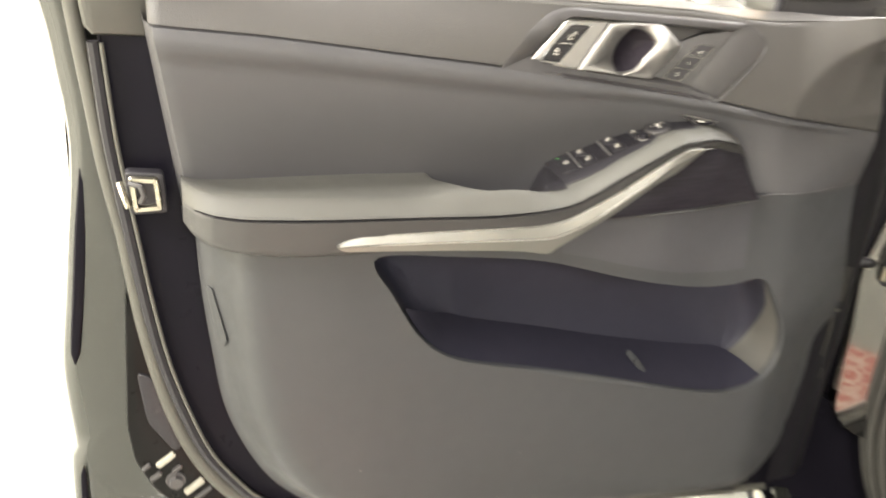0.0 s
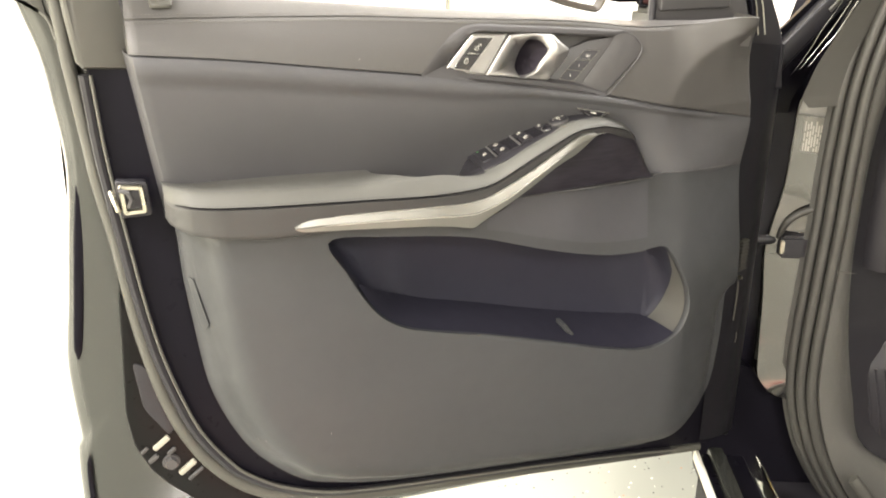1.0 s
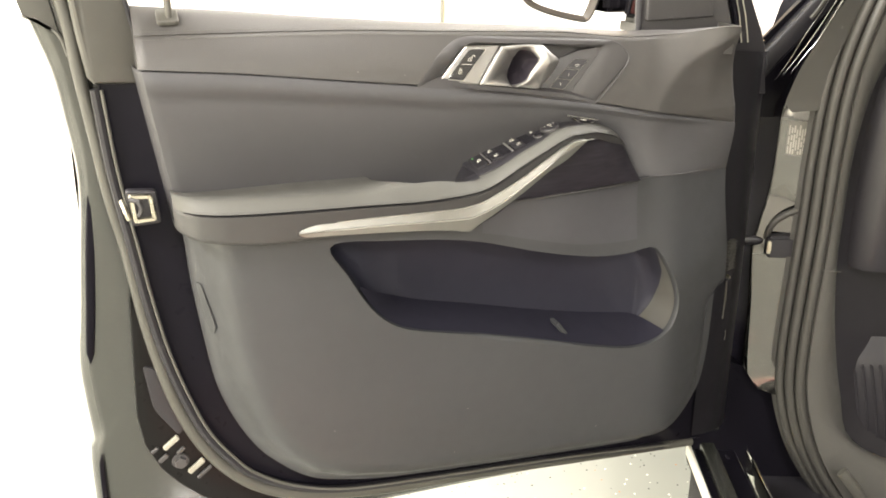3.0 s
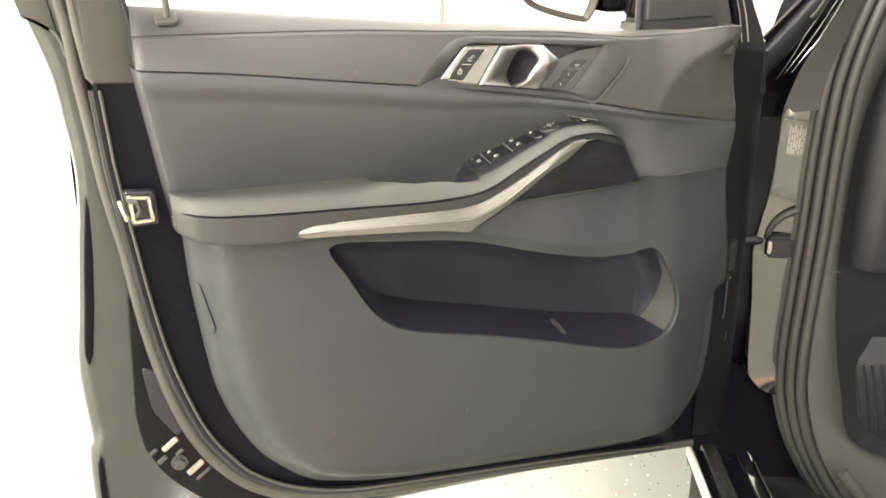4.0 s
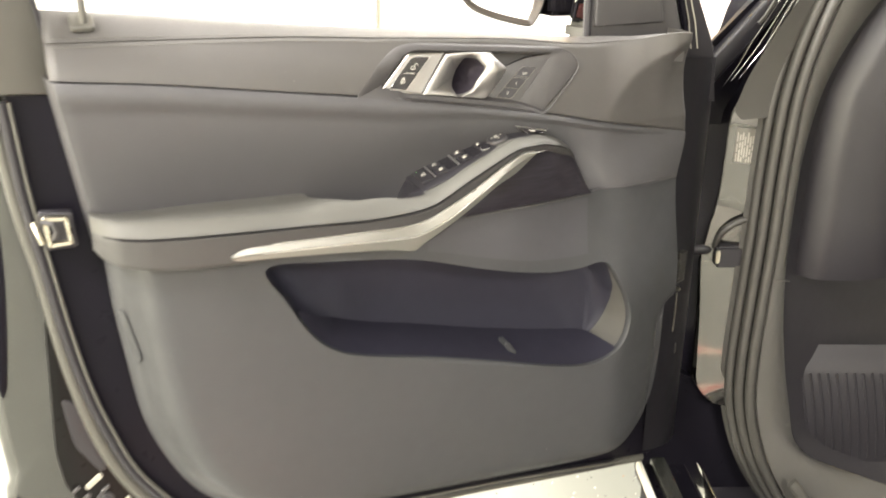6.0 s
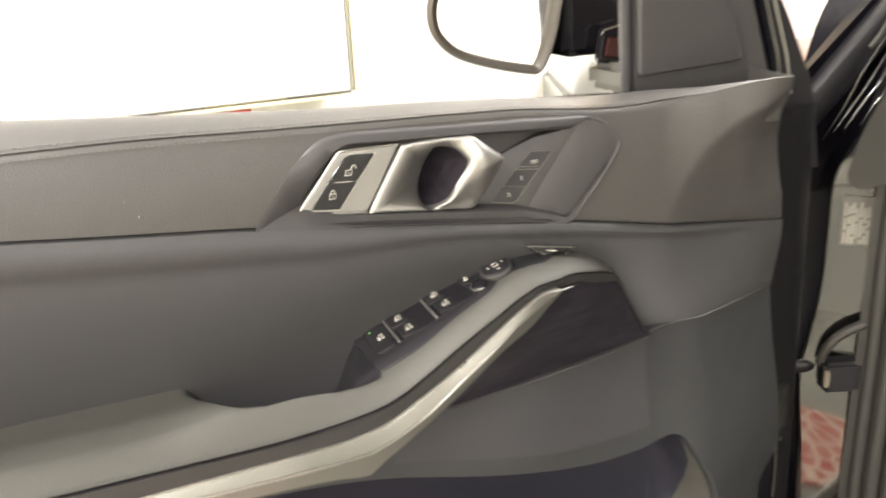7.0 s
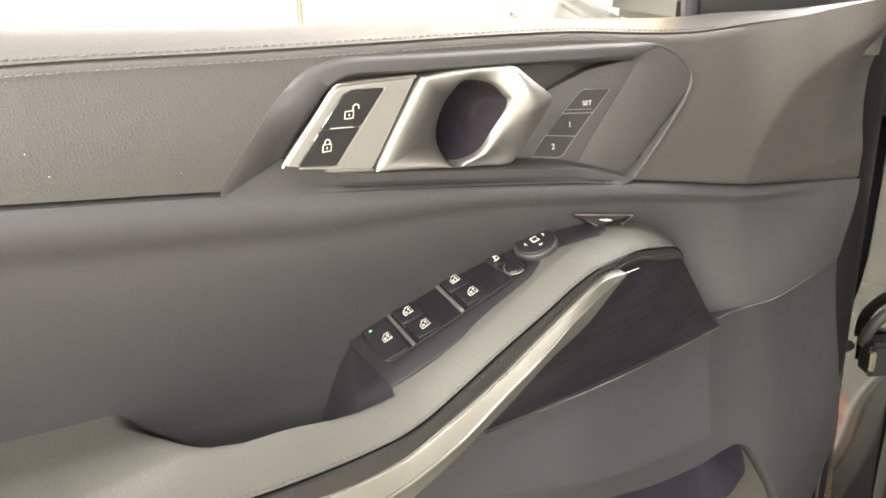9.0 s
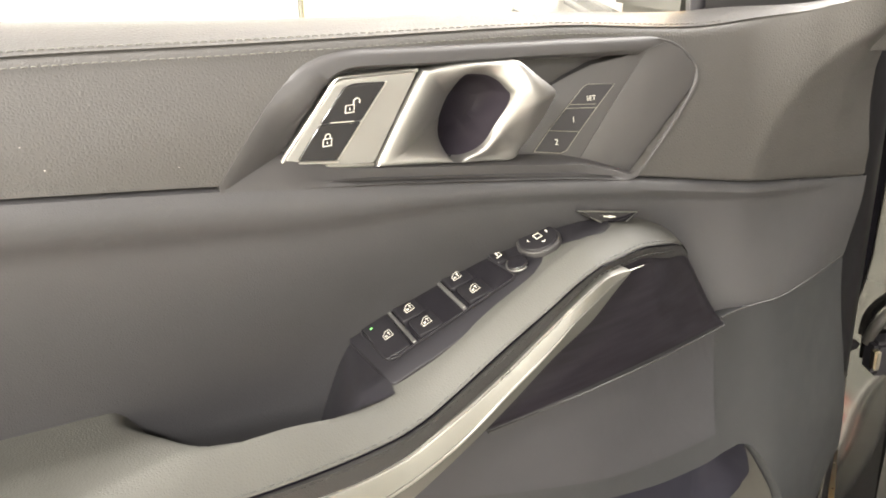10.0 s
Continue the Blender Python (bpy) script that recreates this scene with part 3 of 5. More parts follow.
XA = np.concatenate([np.linspace(-0.452, -0.40, 18), np.linspace(-0.395, -0.19, 30), np.linspace(-0.186, 0.0, 75), np.linspace(0.004, 0.276, 80)])
rows = []
for k in range(34):
    r = []
    for x in XA:
        yf = Y_F(x)
        u = (k / 33) ** 1.25
        y = yf + (0.036 - yf) * u
        r.append((x, y, arm_z(x, y)))
    rows.append(r)
bm = bmesh.new()
rows_mesh(bm, rows)
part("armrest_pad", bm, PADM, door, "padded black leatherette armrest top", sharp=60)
# shade on the sloping rear wall of the switch pack, as a dark sheet
rows = []
for y in np.linspace(-0.0545, 0.032, 30):
    r = []
    for u in np.linspace(0, 1, 26):
        x = -0.066 + 0.071 * u + 0.35 * max(y + 0.02, -0.03)
        r.append((x - 0.0006, y, arm_z(x, y) + 0.0007))
    rows.append(r)
bm = bmesh.new()
rows_mesh(bm, rows)
part("recess_shade", bm, BLACK, door, "dark sheet for the shade in the grab recess")

# armrest flank from the seam down behind the metal strip
Z_L = hermite([(-0.455, 0.862), (-0.44, 0.853), (-0.405, 0.845), (-0.327, 0.839), (-0.264, 0.840), (-0.19, 0.842), (-0.10, 0.836), (-0.04, 0.8275), (-0.02, 0.8335), (0.02, 0.8555), (0.06, 0.8795), (0.10, 0.9065), (0.13, 0.926), (0.153, 0.940), (0.19, 0.9405), (0.225, 0.930), (0.25, 0.914), (0.276, 0.885)])
rows = []
for u, dy in ((0, 0.0006), (0.02, 0.0035), (0.05, 0.0035), (0.09, 0.0), (0.2, 0.0005), (0.4, 0.002), (0.6, 0.004), (0.8, 0.005), (0.92, 0.006), (1.0, 0.010)):
    rows.append([(x, Y_F(x) + dy, Z_S(x) * (1 - u) + Z_L(x) * u) for x in XA])
rows.append([(x, Y_F(x) + 0.03, Z_L(x) - 0.004) for x in XA])
rows.append([(x, 0.03, Z_L(x) - 0.002) for x in XA])
bm = bmesh.new()
rows_mesh(bm, rows)
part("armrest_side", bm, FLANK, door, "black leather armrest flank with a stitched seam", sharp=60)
tagged(part("seam_stitching", stitches([(x, Y_F(x) + 0.0004, Z_S(x) + 0.0024) for x in np.linspace(-0.43, 0.235, 150)], 0.0034, 0.0020), FLANK, door, "dark stitched thread row"), kind="stuff")
tagged(part("seam_stitching", stitches([(x, Y_F(x) - 0.0002, Z_S(x) - 0.0065) for x in np.linspace(-0.12, 0.235, 120)], 0.0034, 0.0020), FLANK, door, "dark stitched thread row"), kind="stuff")
part("seam_line", tube([(x, Y_F(x) + 0.0003, Z_S(x) - 0.0013) for x in np.linspace(-0.44, 0.24, 160)], 0.0007, 6), PAINT_IN, door, "dark folded seam of the armrest leather")

# metal strip under the armrest
T_U = hermite([(-0.292, 0.854), (-0.285, 0.8585), (-0.275, 0.862), (-0.26, 0.8642), (-0.19, 0.8643), (-0.10, 0.8636), (-0.06, 0.863), (-0.02, 0.8665), (0.02, 0.882), (0.06, 0.9018), (0.10, 0.925), (0.13, 0.9405), (0.150, 0.9468), (0.168, 0.9462)])
T_L = hermite([(-0.292, 0.8525), (-0.286, 0.849), (-0.28, 0.8473), (-0.24, 0.8453), (-0.19, 0.8428), (-0.10, 0.8365), (-0.06, 0.8310), (-0.04, 0.8268), (-0.034, 0.8262), (-0.02, 0.8338), (0.02, 0.8560), (0.06, 0.8795), (0.10, 0.9055), (0.13, 0.9195), (0.150, 0.9320), (0.160, 0.9390), (0.168, 0.9440)])
T_M = hermite([(-0.292, 0.8533), (-0.25, 0.8540), (-0.19, 0.8533), (-0.10, 0.8503), (-0.06, 0.8480), (-0.035, 0.8475), (-0.02, 0.8505), (0.02, 0.8665), (0.06, 0.8910), (0.10, 0.9155), (0.115, 0.9255), (0.140, 0.9365), (0.168, 0.9455)])
Y_T = hermite([(-0.292, -0.0945), (-0.19, -0.093), (-0.10, -0.0900), (-0.06, -0.0865), (-0.02, -0.0835), (0.02, -0.081), (0.06, -0.0775), (0.10, -0.0735), (0.13, -0.069), (0.153, -0.0635), (0.168, -0.0605)])
XT = np.concatenate([np.linspace(-0.292, -0.28, 10), np.linspace(-0.276, -0.06, 40), np.linspace(-0.056, 0.168, 64)])


def strip_row(z, dy):
    return [(x, Y_T(x) + dy * (1 - 0.75 * smoothstep(0.09, 0.165, x) * (dy < 0.01)), z(x)) for x in XT]


def between(a, b, u):
    return lambda x: a(x) * (1 - u) + b(x) * u


bm = bmesh.new()
rows_mesh(bm, [strip_row(T_U, 0.014), strip_row(T_U, 0.0042), strip_row(between(T_U, T_M, 0.03), 0.0030), strip_row(between(T_U, T_M, 0.09), 0.0022), strip_row(between(T_U, T_M, 0.13), 0.0020), strip_row(between(T_U, T_M, 0.5), 0.0003), strip_row(between(T_U, T_M, 0.93), -0.0012), strip_row(T_M, -0.0004)])
strip = part("trim_strip", bm, STRIPM, door, "satin aluminium trim strip with a bright ridge", sharp=25)
bm = bmesh.new()
rows_mesh(bm, [strip_row(T_M, -0.0004), strip_row(between(T_M, T_L, 0.06), -0.0016), strip_row(between(T_M, T_L, 0.5), -0.0012), strip_row(between(T_M, T_L, 0.94), -0.0006), strip_row(T_L, 0.0008), strip_row(T_L, 0.014)])
part("lower_face", bm, STRIPM, strip, sharp=25)
bm = tube([(x, Y_T(x) - 0.0019, T_M(x)) for x in np.linspace(-0.255, 0.114, 110)], lambda u: 0.0009 * min(1, u * 12, (1 - u) * 12) + 0.0001, 6)
part("bright_line", bm, BRIGHT, strip, "thin polished line")
part("bright_edge", tube([(x, Y_T(x) + 0.0034, T_U(x) - 0.0002) for x in np.linspace(-0.270, 0.148, 120)], lambda u: 0.0008 * min(1, u * 12, (1 - u) * 8) + 0.0001, 6), BRIGHT, strip, "thin polished upper edge")
bm = tube([(0.164, Y_T(0.164) + 0.001, 0.9452), (0.174, -0.0585, 0.9456), (0.183, -0.0560, 0.9452)], lambda u: 0.0009 * (1 - 0.6 * u), 6)
part("strip_tail", bm, STRIPM, strip)

# dark wood insert between the strip and the speaker panel
W_TOP = hermite([(-0.03, 0.828), (-0.02, 0.8335), (0.02, 0.8555), (0.06, 0.8795), (0.10, 0.9065), (0.13, 0.926), (0.151, 0.941), (0.19, 0.945), (0.225, 0.936), (0.258, 0.922), (0.272, 0.900), (0.287, 0.866)])
W_BOT = hermite([(-0.03, 0.8245), (0.02, 0.848), (0.046, 0.863), (0.15, 0.8645), (0.287, 0.8645)])
rows = []
XW = np.concatenate([np.linspace(-0.03, 0.25, 50), np.linspace(0.255, 0.287, 16)])
W_Y0 = hermite([(-0.03, -0.074), (0.1, -0.058), (0.2, -0.036), (0.262, -0.014), (0.3, -0.020)])
W_Y1 = hermite([(-0.03, -0.076), (0.1, -0.067), (0.2, -0.052), (0.3, -0.030)])
for u in (0, 0.03, 0.1, 0.3, 0.5, 0.7, 0.9, 0.97, 1.0):
    edge = 0.003 if u in (0, 1.0) else 0
    rows.append([(x, W_Y0(x) * (1 - u) + W_Y1(x) * u + edge - 0.004 * math.sin(u * math.pi), W_TOP(x) * (1 - u) + W_BOT(x) * u) for x in XW])
rows.append([(x, W_Y1(x) + 0.012, W_BOT(x) - 0.0015) for x in XW])
bm = bmesh.new()
rows_mesh(bm, rows)
part("decor_insert", bm, WOOD, door, "dark open-pore wood decor insert")
bm = tube([(x, W_Y1(x) - 0.001, W_BOT(x) - 0.001) for x in np.linspace(0.05, 0.286, 50)], 0.0009, 6)
part("insert_edge", bm, FLANK, door, "thin grey edge under the wood insert")

# lower panel: rings from the storage opening out to the rim
POCK = [(-0.236, 0.816), (-0.209, 0.762), (-0.175, 0.707), (-0.140, 0.676), (-0.094, 0.659), (0.002, 0.639), (0.104, 0.614), (0.211, 0.586), (0.279, 0.573), (0.323, 0.578), (0.356, 0.598), (0.370, 0.627), (0.367, 0.660), (0.350, 0.700), (0.318, 0.745), (0.264, 0.742), (0.199, 0.746), (0.096, 0.768), (-0.021, 0.800), (-0.139, 0.813)]
CEN = (0.10, 0.67)


def polar(line, n):
    p = np.array(line)
    ang = np.unwrap(np.arctan2(p[:, 1] - CEN[1], p[:, 0] - CEN[0]))
    rad = np.hypot(p[:, 0] - CEN[0], p[:, 1] - CEN[1])
    if ang[-1] < ang[0]:
        ang, rad = ang[::-1], rad[::-1]
    out = []
    for th in np.linspace(0, math.tau, n, endpoint=False):
        q = (th - ang[0]) % math.tau + ang[0]
        out.append(np.interp(q, np.append(ang, ang[0] + math.tau), np.append(rad, rad[0])))
    return np.array(out)


NA = 300
TH = np.linspace(0, math.tau, NA, endpoint=False)
P_R = polar(smooth_line(POCK, 400, True), NA)
Q_R = polar(np.concatenate([smooth_line(LEFT_RIM, 200), smooth_line(RIGHT_RIM, 60)[1:], smooth_line(TOP_RIM, 160)[1:-1]]), NA)


rows = []
for k, u in enumerate([0, 0.0, 0.012, 0.03, 0.06, 0.10, 0.15, 0.22, 0.30, 0.38, 0.46, 0.54, 0.62, 0.70, 0.77, 0.83, 0.88, 0.92, 0.95, 0.975, 0.99, 1.0]):
    r = []
    for i, th in enumerate(TH):
        rad = P_R[i] * (1 - u) + Q_R[i] * u
        x, z = CEN[0] + rad * math.cos(th), CEN[1] + rad * math.sin(th)
        y = low_y(x, z)
        if k == 0:
            y += 0.012
        if k == 1:
            y += 0.004
        r.append((x, y, z))
    rows.append(r)
rows.append([(x, max(y + 0.03, 0.04), z) for x, y, z in rows[-1]])
bm = bmesh.new()
rows_mesh(bm, rows, True)
part("lower_panel", bm, SOFT, door, "dark grey soft plastic lower door panel", sharp=60)

# storage bin behind the opening
rows = []
for s, dy in ((1.0, 0.011), (0.995, 0.03), (0.98, 0.060), (0.95, 0.078), (0.90, 0.085)):
    r = []
    for i, th in enumerate(TH):
        x, z = CEN[0] + P_R[i] * math.cos(th), CEN[1] + P_R[i] * math.sin(th)
        y0 = low_y(x, z)
        xx, zz = CEN[0] + P_R[i] * s * math.cos(th), CEN[1] + P_R[i] * s * math.sin(th)
        r.append((xx, min(y0 + dy, 0.034), zz - (0.02 * (1 - s) / 0.1 if math.sin(th) < 0 else 0)))
    rows.append(r)
bm = bmesh.new()
g = rows_mesh(bm, rows, True)
cap(bm, g[-1])
# lit part of the end wall, laid on as a strip of paler plastic
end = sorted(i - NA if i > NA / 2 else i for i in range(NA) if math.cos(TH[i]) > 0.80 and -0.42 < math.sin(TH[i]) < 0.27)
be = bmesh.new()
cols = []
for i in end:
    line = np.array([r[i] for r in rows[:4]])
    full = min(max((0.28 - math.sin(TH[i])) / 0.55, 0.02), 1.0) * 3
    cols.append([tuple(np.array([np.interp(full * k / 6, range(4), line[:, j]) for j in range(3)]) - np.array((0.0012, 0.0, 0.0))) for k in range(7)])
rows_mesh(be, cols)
part("bin_end", be, KICK, door, "bin end wall in paler grey for the light on it", sharp=60)
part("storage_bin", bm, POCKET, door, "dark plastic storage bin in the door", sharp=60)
# floor of the bin, rising a little to its rear, coloured darker for shade
LIP = [(-0.195, 0.742), (-0.172, 0.705), (-0.140, 0.677), (-0.094, 0.660), (0.002, 0.640), (0.104, 0.615), (0.211, 0.587), (0.279, 0.5745), (0.323, 0.5795), (0.346, 0.5925)]
BACK = [(-0.193, 0.744), (-0.160, 0.720), (-0.120, 0.694), (-0.075, 0.677), (0.015, 0.658), (0.118, 0.634), (0.230, 0.612), (0.315, 0.599), (0.340, 0.593), (0.347, 0.5928)]
DEEP = (0.0, 0.03, 0.07, 0.085, 0.085, 0.085, 0.085, 0.084, 0.058, 0.002)
front = smooth_line([(x, low_y(x, z) + 0.005, z) for x, z in LIP], 50)
rear = smooth_line([(x, min(low_y(x, z) + 0.005 + d, 0.0325), z) for (x, z), d in zip(BACK, DEEP)], 50)
bm = bmesh.new()
rows_mesh(bm, [[tuple(p * (1 - u) + q * u) for p, q in zip(front, rear)] for u in np.linspace(0, 1, 6)])
part("bin_floor", bm, mat("shaded_bin_plastic", (0.015, 0.0145, 0.0225), 0.6, grain=0.1, scale=900, spec=0.2), door, "storage bin floor, blackened for the shade inside")
bm = bmesh.new()
box(bm, pose(0.160, -0.014, 0.612, 0, -38, 0), 0.008, 0.03, 0.036, 0.003)
part("bin_divider", bm, SOFT, door, "small plastic rib in the bin")

# speaker mesh panel between the wood and the bin
rows = []
XK = np.linspace(0.0, 0.285, 50)
P_TOP = hermite([(-0.14, 0.8135), (-0.021, 0.800), (0.096, 0.768), (0.199, 0.746), (0.264, 0.742), (0.318, 0.745)])
for u in np.linspace(0.02, 0.9, 12):
    r = []
    for x in XK:
        zt, zb = W_BOT(x) - 0.006, P_TOP(x) + 0.012
        z = zt * (1 - u) + zb * u
        r.append((x, low_y(x, z) - 0.0004 - 0.0004 * math.sin(u * 3.1), z))
    rows.append(r)
bm = bmesh.new()
rows_mesh(bm, rows)
part("speaker_grille", bm, MESHM, door, "fine black mesh speaker cover")

J_Z = hermite([(0.286, 0.8640), (0.31, 0.8658), (0.382, 0.8632), (0.502, 0.854)])
bm = tube([(x, low_y(x, J_Z(x)) - 0.0004, J_Z(x)) for x in np.linspace(0.292, 0.498, 24)], 0.0008, 6)
part("panel_joint", bm, BEZEL, door, "thin joint between trim panels")
bm = slab(rounded([(-0.428, 0.757), (-0.421, 0.757), (-0.405, 0.690), (-0.409, 0.676), (-0.414, 0.680)], 0.003), 0.0, 0.010, 0.001, lift=lambda x, z: low_y(x + 0.006, z) + 0.004)
part("clip_cover", bm, SOFT, door, "small plastic clip cover")

# ---- latch-side shell, seals and outer skin ----
SEAL_IN = [(-0.534, 1.075), (-0.5294, 1.0135), (-0.5238, 0.9416), (-0.5177, 0.8918), (-0.5065, 0.8143), (-0.4922, 0.7166), (-0.4755, 0.6304), (-0.452, 0.5506), (-0.426, 0.4852), (-0.3872, 0.4274), (-0.3563, 0.3952), (-0.293, 0.358), (-0.197, 0.333), (-0.01, 0.321), (0.217, 0.309), (0.442, 0.291), (0.545, 0.284)]
shell_poly = [tuple(p) for p in smooth_line(SEAL_IN, 90)][:89] + [(0.53, 0.36), (0.50, 0.85), (0.46, 1.05), (0.30, 1.07), (0, 1.08), (-0.25, 1.08)]
part("inner_shell", slab(shell_poly, 0.058, 0.108, 0.004), PAINT_IN, door, "black painted inner door shell", sharp=30)
ln = [tuple(p) for p in smooth_line(SEAL_IN[:16], 140) if p[1] < 1.05]
part("shell_bead", tube([(x + 0.004, 0.047, z) for x, z in ln], 0.0026, 8), GREIGE, door, "light grey edge bead of the shell")
part("door_seal", tube([(x - 0.0050, 0.055, z - 0.004 * min(i / 80, 1)) for i, (x, z) in enumerate(ln)], 0.0070, 8), BLACK, door, "black rubber door seal")

STRIP_L = [(-0.672, 1.62), (-0.622, 1.40), (-0.5667, 1.1618), (-0.5550, 1.064), (-0.5425, 0.9604), (-0.5361, 0.902), (-0.5278, 0.850), (-0.5195, 0.8054), (-0.5116, 0.7455), (-0.502, 0.6776), (-0.4878, 0.6065), (-0.4686, 0.5346), (-0.4401, 0.4644), (-0.4011, 0.4053), (-0.3481, 0.3577), (-0.27, 0.325), (-0.15, 0.307), (0.05, 0.297), (0.30, 0.283), (0.515, 0.272)]
OUT_L = [(-0.748, 1.62), (-0.680, 1.38), (-0.6216, 1.159), (-0.6047, 1.102), (-0.5945, 1.0675), (-0.5879, 1.031), (-0.5828, 0.987), (-0.5778, 0.946), (-0.5757, 0.904), (-0.5787, 0.853), (-0.5855, 0.7955), (-0.5954, 0.7048), (-0.6069, 0.6068), (-0.6063, 0.5471), (-0.6020, 0.4789), (-0.6010, 0.4557), (-0.6085, 0.445), (-0.6103, 0.3615), (-0.604, 0.25), (-0.50, 0.245), (-0.3, 0.245), (0.0, 0.25), (0.30, 0.25), (0.515, 0.25)]
outl = [tuple(p) for p in smooth_line(OUT_L, 140)]
strl = [tuple(p) for p in smooth_line(STRIP_L, 140)]
# rear edge flange, rounded, from the seal out to the skin
rows = []
for u, y in ((0, 0.095), (0.15, 0.094), (0.3, 0.094), (0.55, 0.098), (0.8, 0.103), (0.93, 0.110), (0.985, 0.120), (1.0, 0.134), (1.0, 0.146)):
    rows.append([(a[0] * (1 - u) + b[0] * u, y, a[1] * (1 - u) + b[1] * u) for a, b in zip(strl, outl)])
bm = bmesh.new()
rows_mesh(bm, rows)
part("rear_edge", bm, PAINT, door, "dark grey painted rear door edge", sharp=40)
bm = tube([(x, 0.072, z) for x, z in strl], lambda u: 0.0090 + 0.0035 * smoothstep(0.35, 0.62, u) * (1 - smoothstep(0.7, 0.85, u)), 12)
part("edge_seal", bm, SEALM, door, "ribbed rubber edge seal")
for za, zb, r in ((0.600, 0.905, 0.0075), (0.255, 0.452, 0.0045)):
    bm = tube([(x + 0.0165, 0.1015, z) for x, z in outl[:100] if za < z < zb], lambda u: r * math.sin(u * math.pi) ** 0.15 + 0.0002, 8, flat=0.6)
    part("skin_groove", bm, PAINT_IN, door, "dark groove beside the skin edge")
part("frame_joint", tube([tuple(p) for p in smooth_line([(-0.618, 0.112, 1.137), (-0.6117, 0.098, 1.1361), (-0.5993, 0.094, 1.1327), (-0.5828, 0.090, 1.1216), (-0.572, 0.086, 1.109), (-0.566, 0.084, 1.085)], 24)], 0.0022, 8), GREIGE, door, "folded joint between window frame and skin")
part("frame_face", slab([(-0.7485, 1.618), (-0.6800, 1.38), (-0.6170, 1.1400), (-0.5993, 1.1337), (-0.5828, 1.1226), (-0.574, 1.112), (-0.622, 1.40), (-0.668, 1.618)], 0.088, 0.092, 0.001), SEALM, door, "grey-brown outer face of the window frame", sharp=30)
skin = [(x + 0.018, z + 0.004) for x, z in outl if z < 1.09] + [(0.62, 0.25), (0.62, 1.06), (0.30, 1.08), (-0.5, 1.09)]
part("outer_skin", slab(skin, 0.118, 0.150, 0.006), PAINT, door, "dark grey metallic outer door skin", sharp=30)
# shaded hollow drawn as a near-black slab; the shade is in its colour
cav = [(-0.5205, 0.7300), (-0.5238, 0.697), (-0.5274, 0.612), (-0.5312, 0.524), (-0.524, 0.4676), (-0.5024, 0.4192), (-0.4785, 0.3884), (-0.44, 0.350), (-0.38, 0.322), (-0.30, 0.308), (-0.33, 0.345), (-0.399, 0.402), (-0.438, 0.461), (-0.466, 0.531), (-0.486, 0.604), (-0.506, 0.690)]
part("lower_cavity", slab(rounded(cav, 0.008), 0.074, 0.096, 0.003), CAVITY, door, "lower rear door corner blackened for recess shade", sharp=30)
bm = bmesh.new()
bmesh.ops.create_cone(bm, cap_ends=True, segments=6, radius1=0.010, radius2=0.0095, depth=0.008, matrix=pose(-0.472, 0.066, 0.430, 90, 0, 0))
bmesh.ops.create_cone(bm, cap_ends=True, segments=20, radius1=0.014, radius2=0.013, depth=0.003, matrix=pose(-0.472, 0.071, 0.430, 90, 0, 0))
part("bolt", bm, BEZEL, door, "dark hexagon bolt", smooth=False)
for x, z, ln, w in ((-0.484, 0.466, 0.030, 0.0042), (-0.448, 0.416, 0.032, 0.0046), (-0.436, 0.402, 0.030, 0.0025), (-0.510, 0.457, 0.014, 0.0025), (-0.498, 0.440, 0.018, 0.0035), (-0.47, 0.449, 0.016, 0.003)):
    bm = slab(rounded([(-ln / 2, -w), (ln / 2, -w), (ln / 2, w), (-ln / 2, w)], 0.003), 0.069, 0.076, 0.001)
    bmesh.ops.rotate(bm, verts=bm.verts[:], cent=(0, 0.07, 0), matrix=Matrix.Rotation(radians(-38), 3, "Y"))
    bmesh.ops.translate(bm, verts=bm.verts[:], vec=(x, 0, z))
    part("drain_plug", bm, PLUG if w > 0.004 else BEZEL, door, "pale drain plug")
bm = slab(rounded([(-0.515, 0.61), (-0.495, 0.60), (-0.455, 0.50), (-0.470, 0.475), (-0.505, 0.53)], 0.012), 0.071, 0.076, 0.002)
part("recess_pressing", bm, BLACK, door, "raised pressing in the recess")

# latch
latch = part("latch", slab(rounded([(-0.512, 0.903), (-0.470, 0.900), (-0.466, 0.852), (-0.508, 0.850)], 0.006), 0.024, 0.04, 0.002), BLACK, door, "chrome door latch")
ring = rounded([(-0.509, 0.899), (-0.476, 0.897), (-0.472, 0.857), (-0.505, 0.855)], 0.005)
bm = bmesh.new()
rows_mesh(bm, [[(x, 0.022, z) for x, z in ring], [(x, 0.017, z) for x, z in inset(ring, 0.0015)], [(x, 0.017, z) for x, z in inset(ring, 0.006)], [(x, 0.025, z) for x, z in inset(ring, 0.0068)]], True)
part("latch_plate", bm, STEEL, latch, "bright latch plate", sharp=30)
part("latch_claw", tube([(-0.508, 0.018, 0.892), (-0.496, 0.014, 0.889), (-0.492, 0.014, 0.878), (-0.496, 0.016, 0.868)], 0.0035, 8), BEZEL, latch)
part("latch_tab", tube([(-0.518, 0.03, 0.888), (-0.514, 0.02, 0.876), (-0.510, 0.02, 0.862)], 0.004, 8), STEEL, latch)
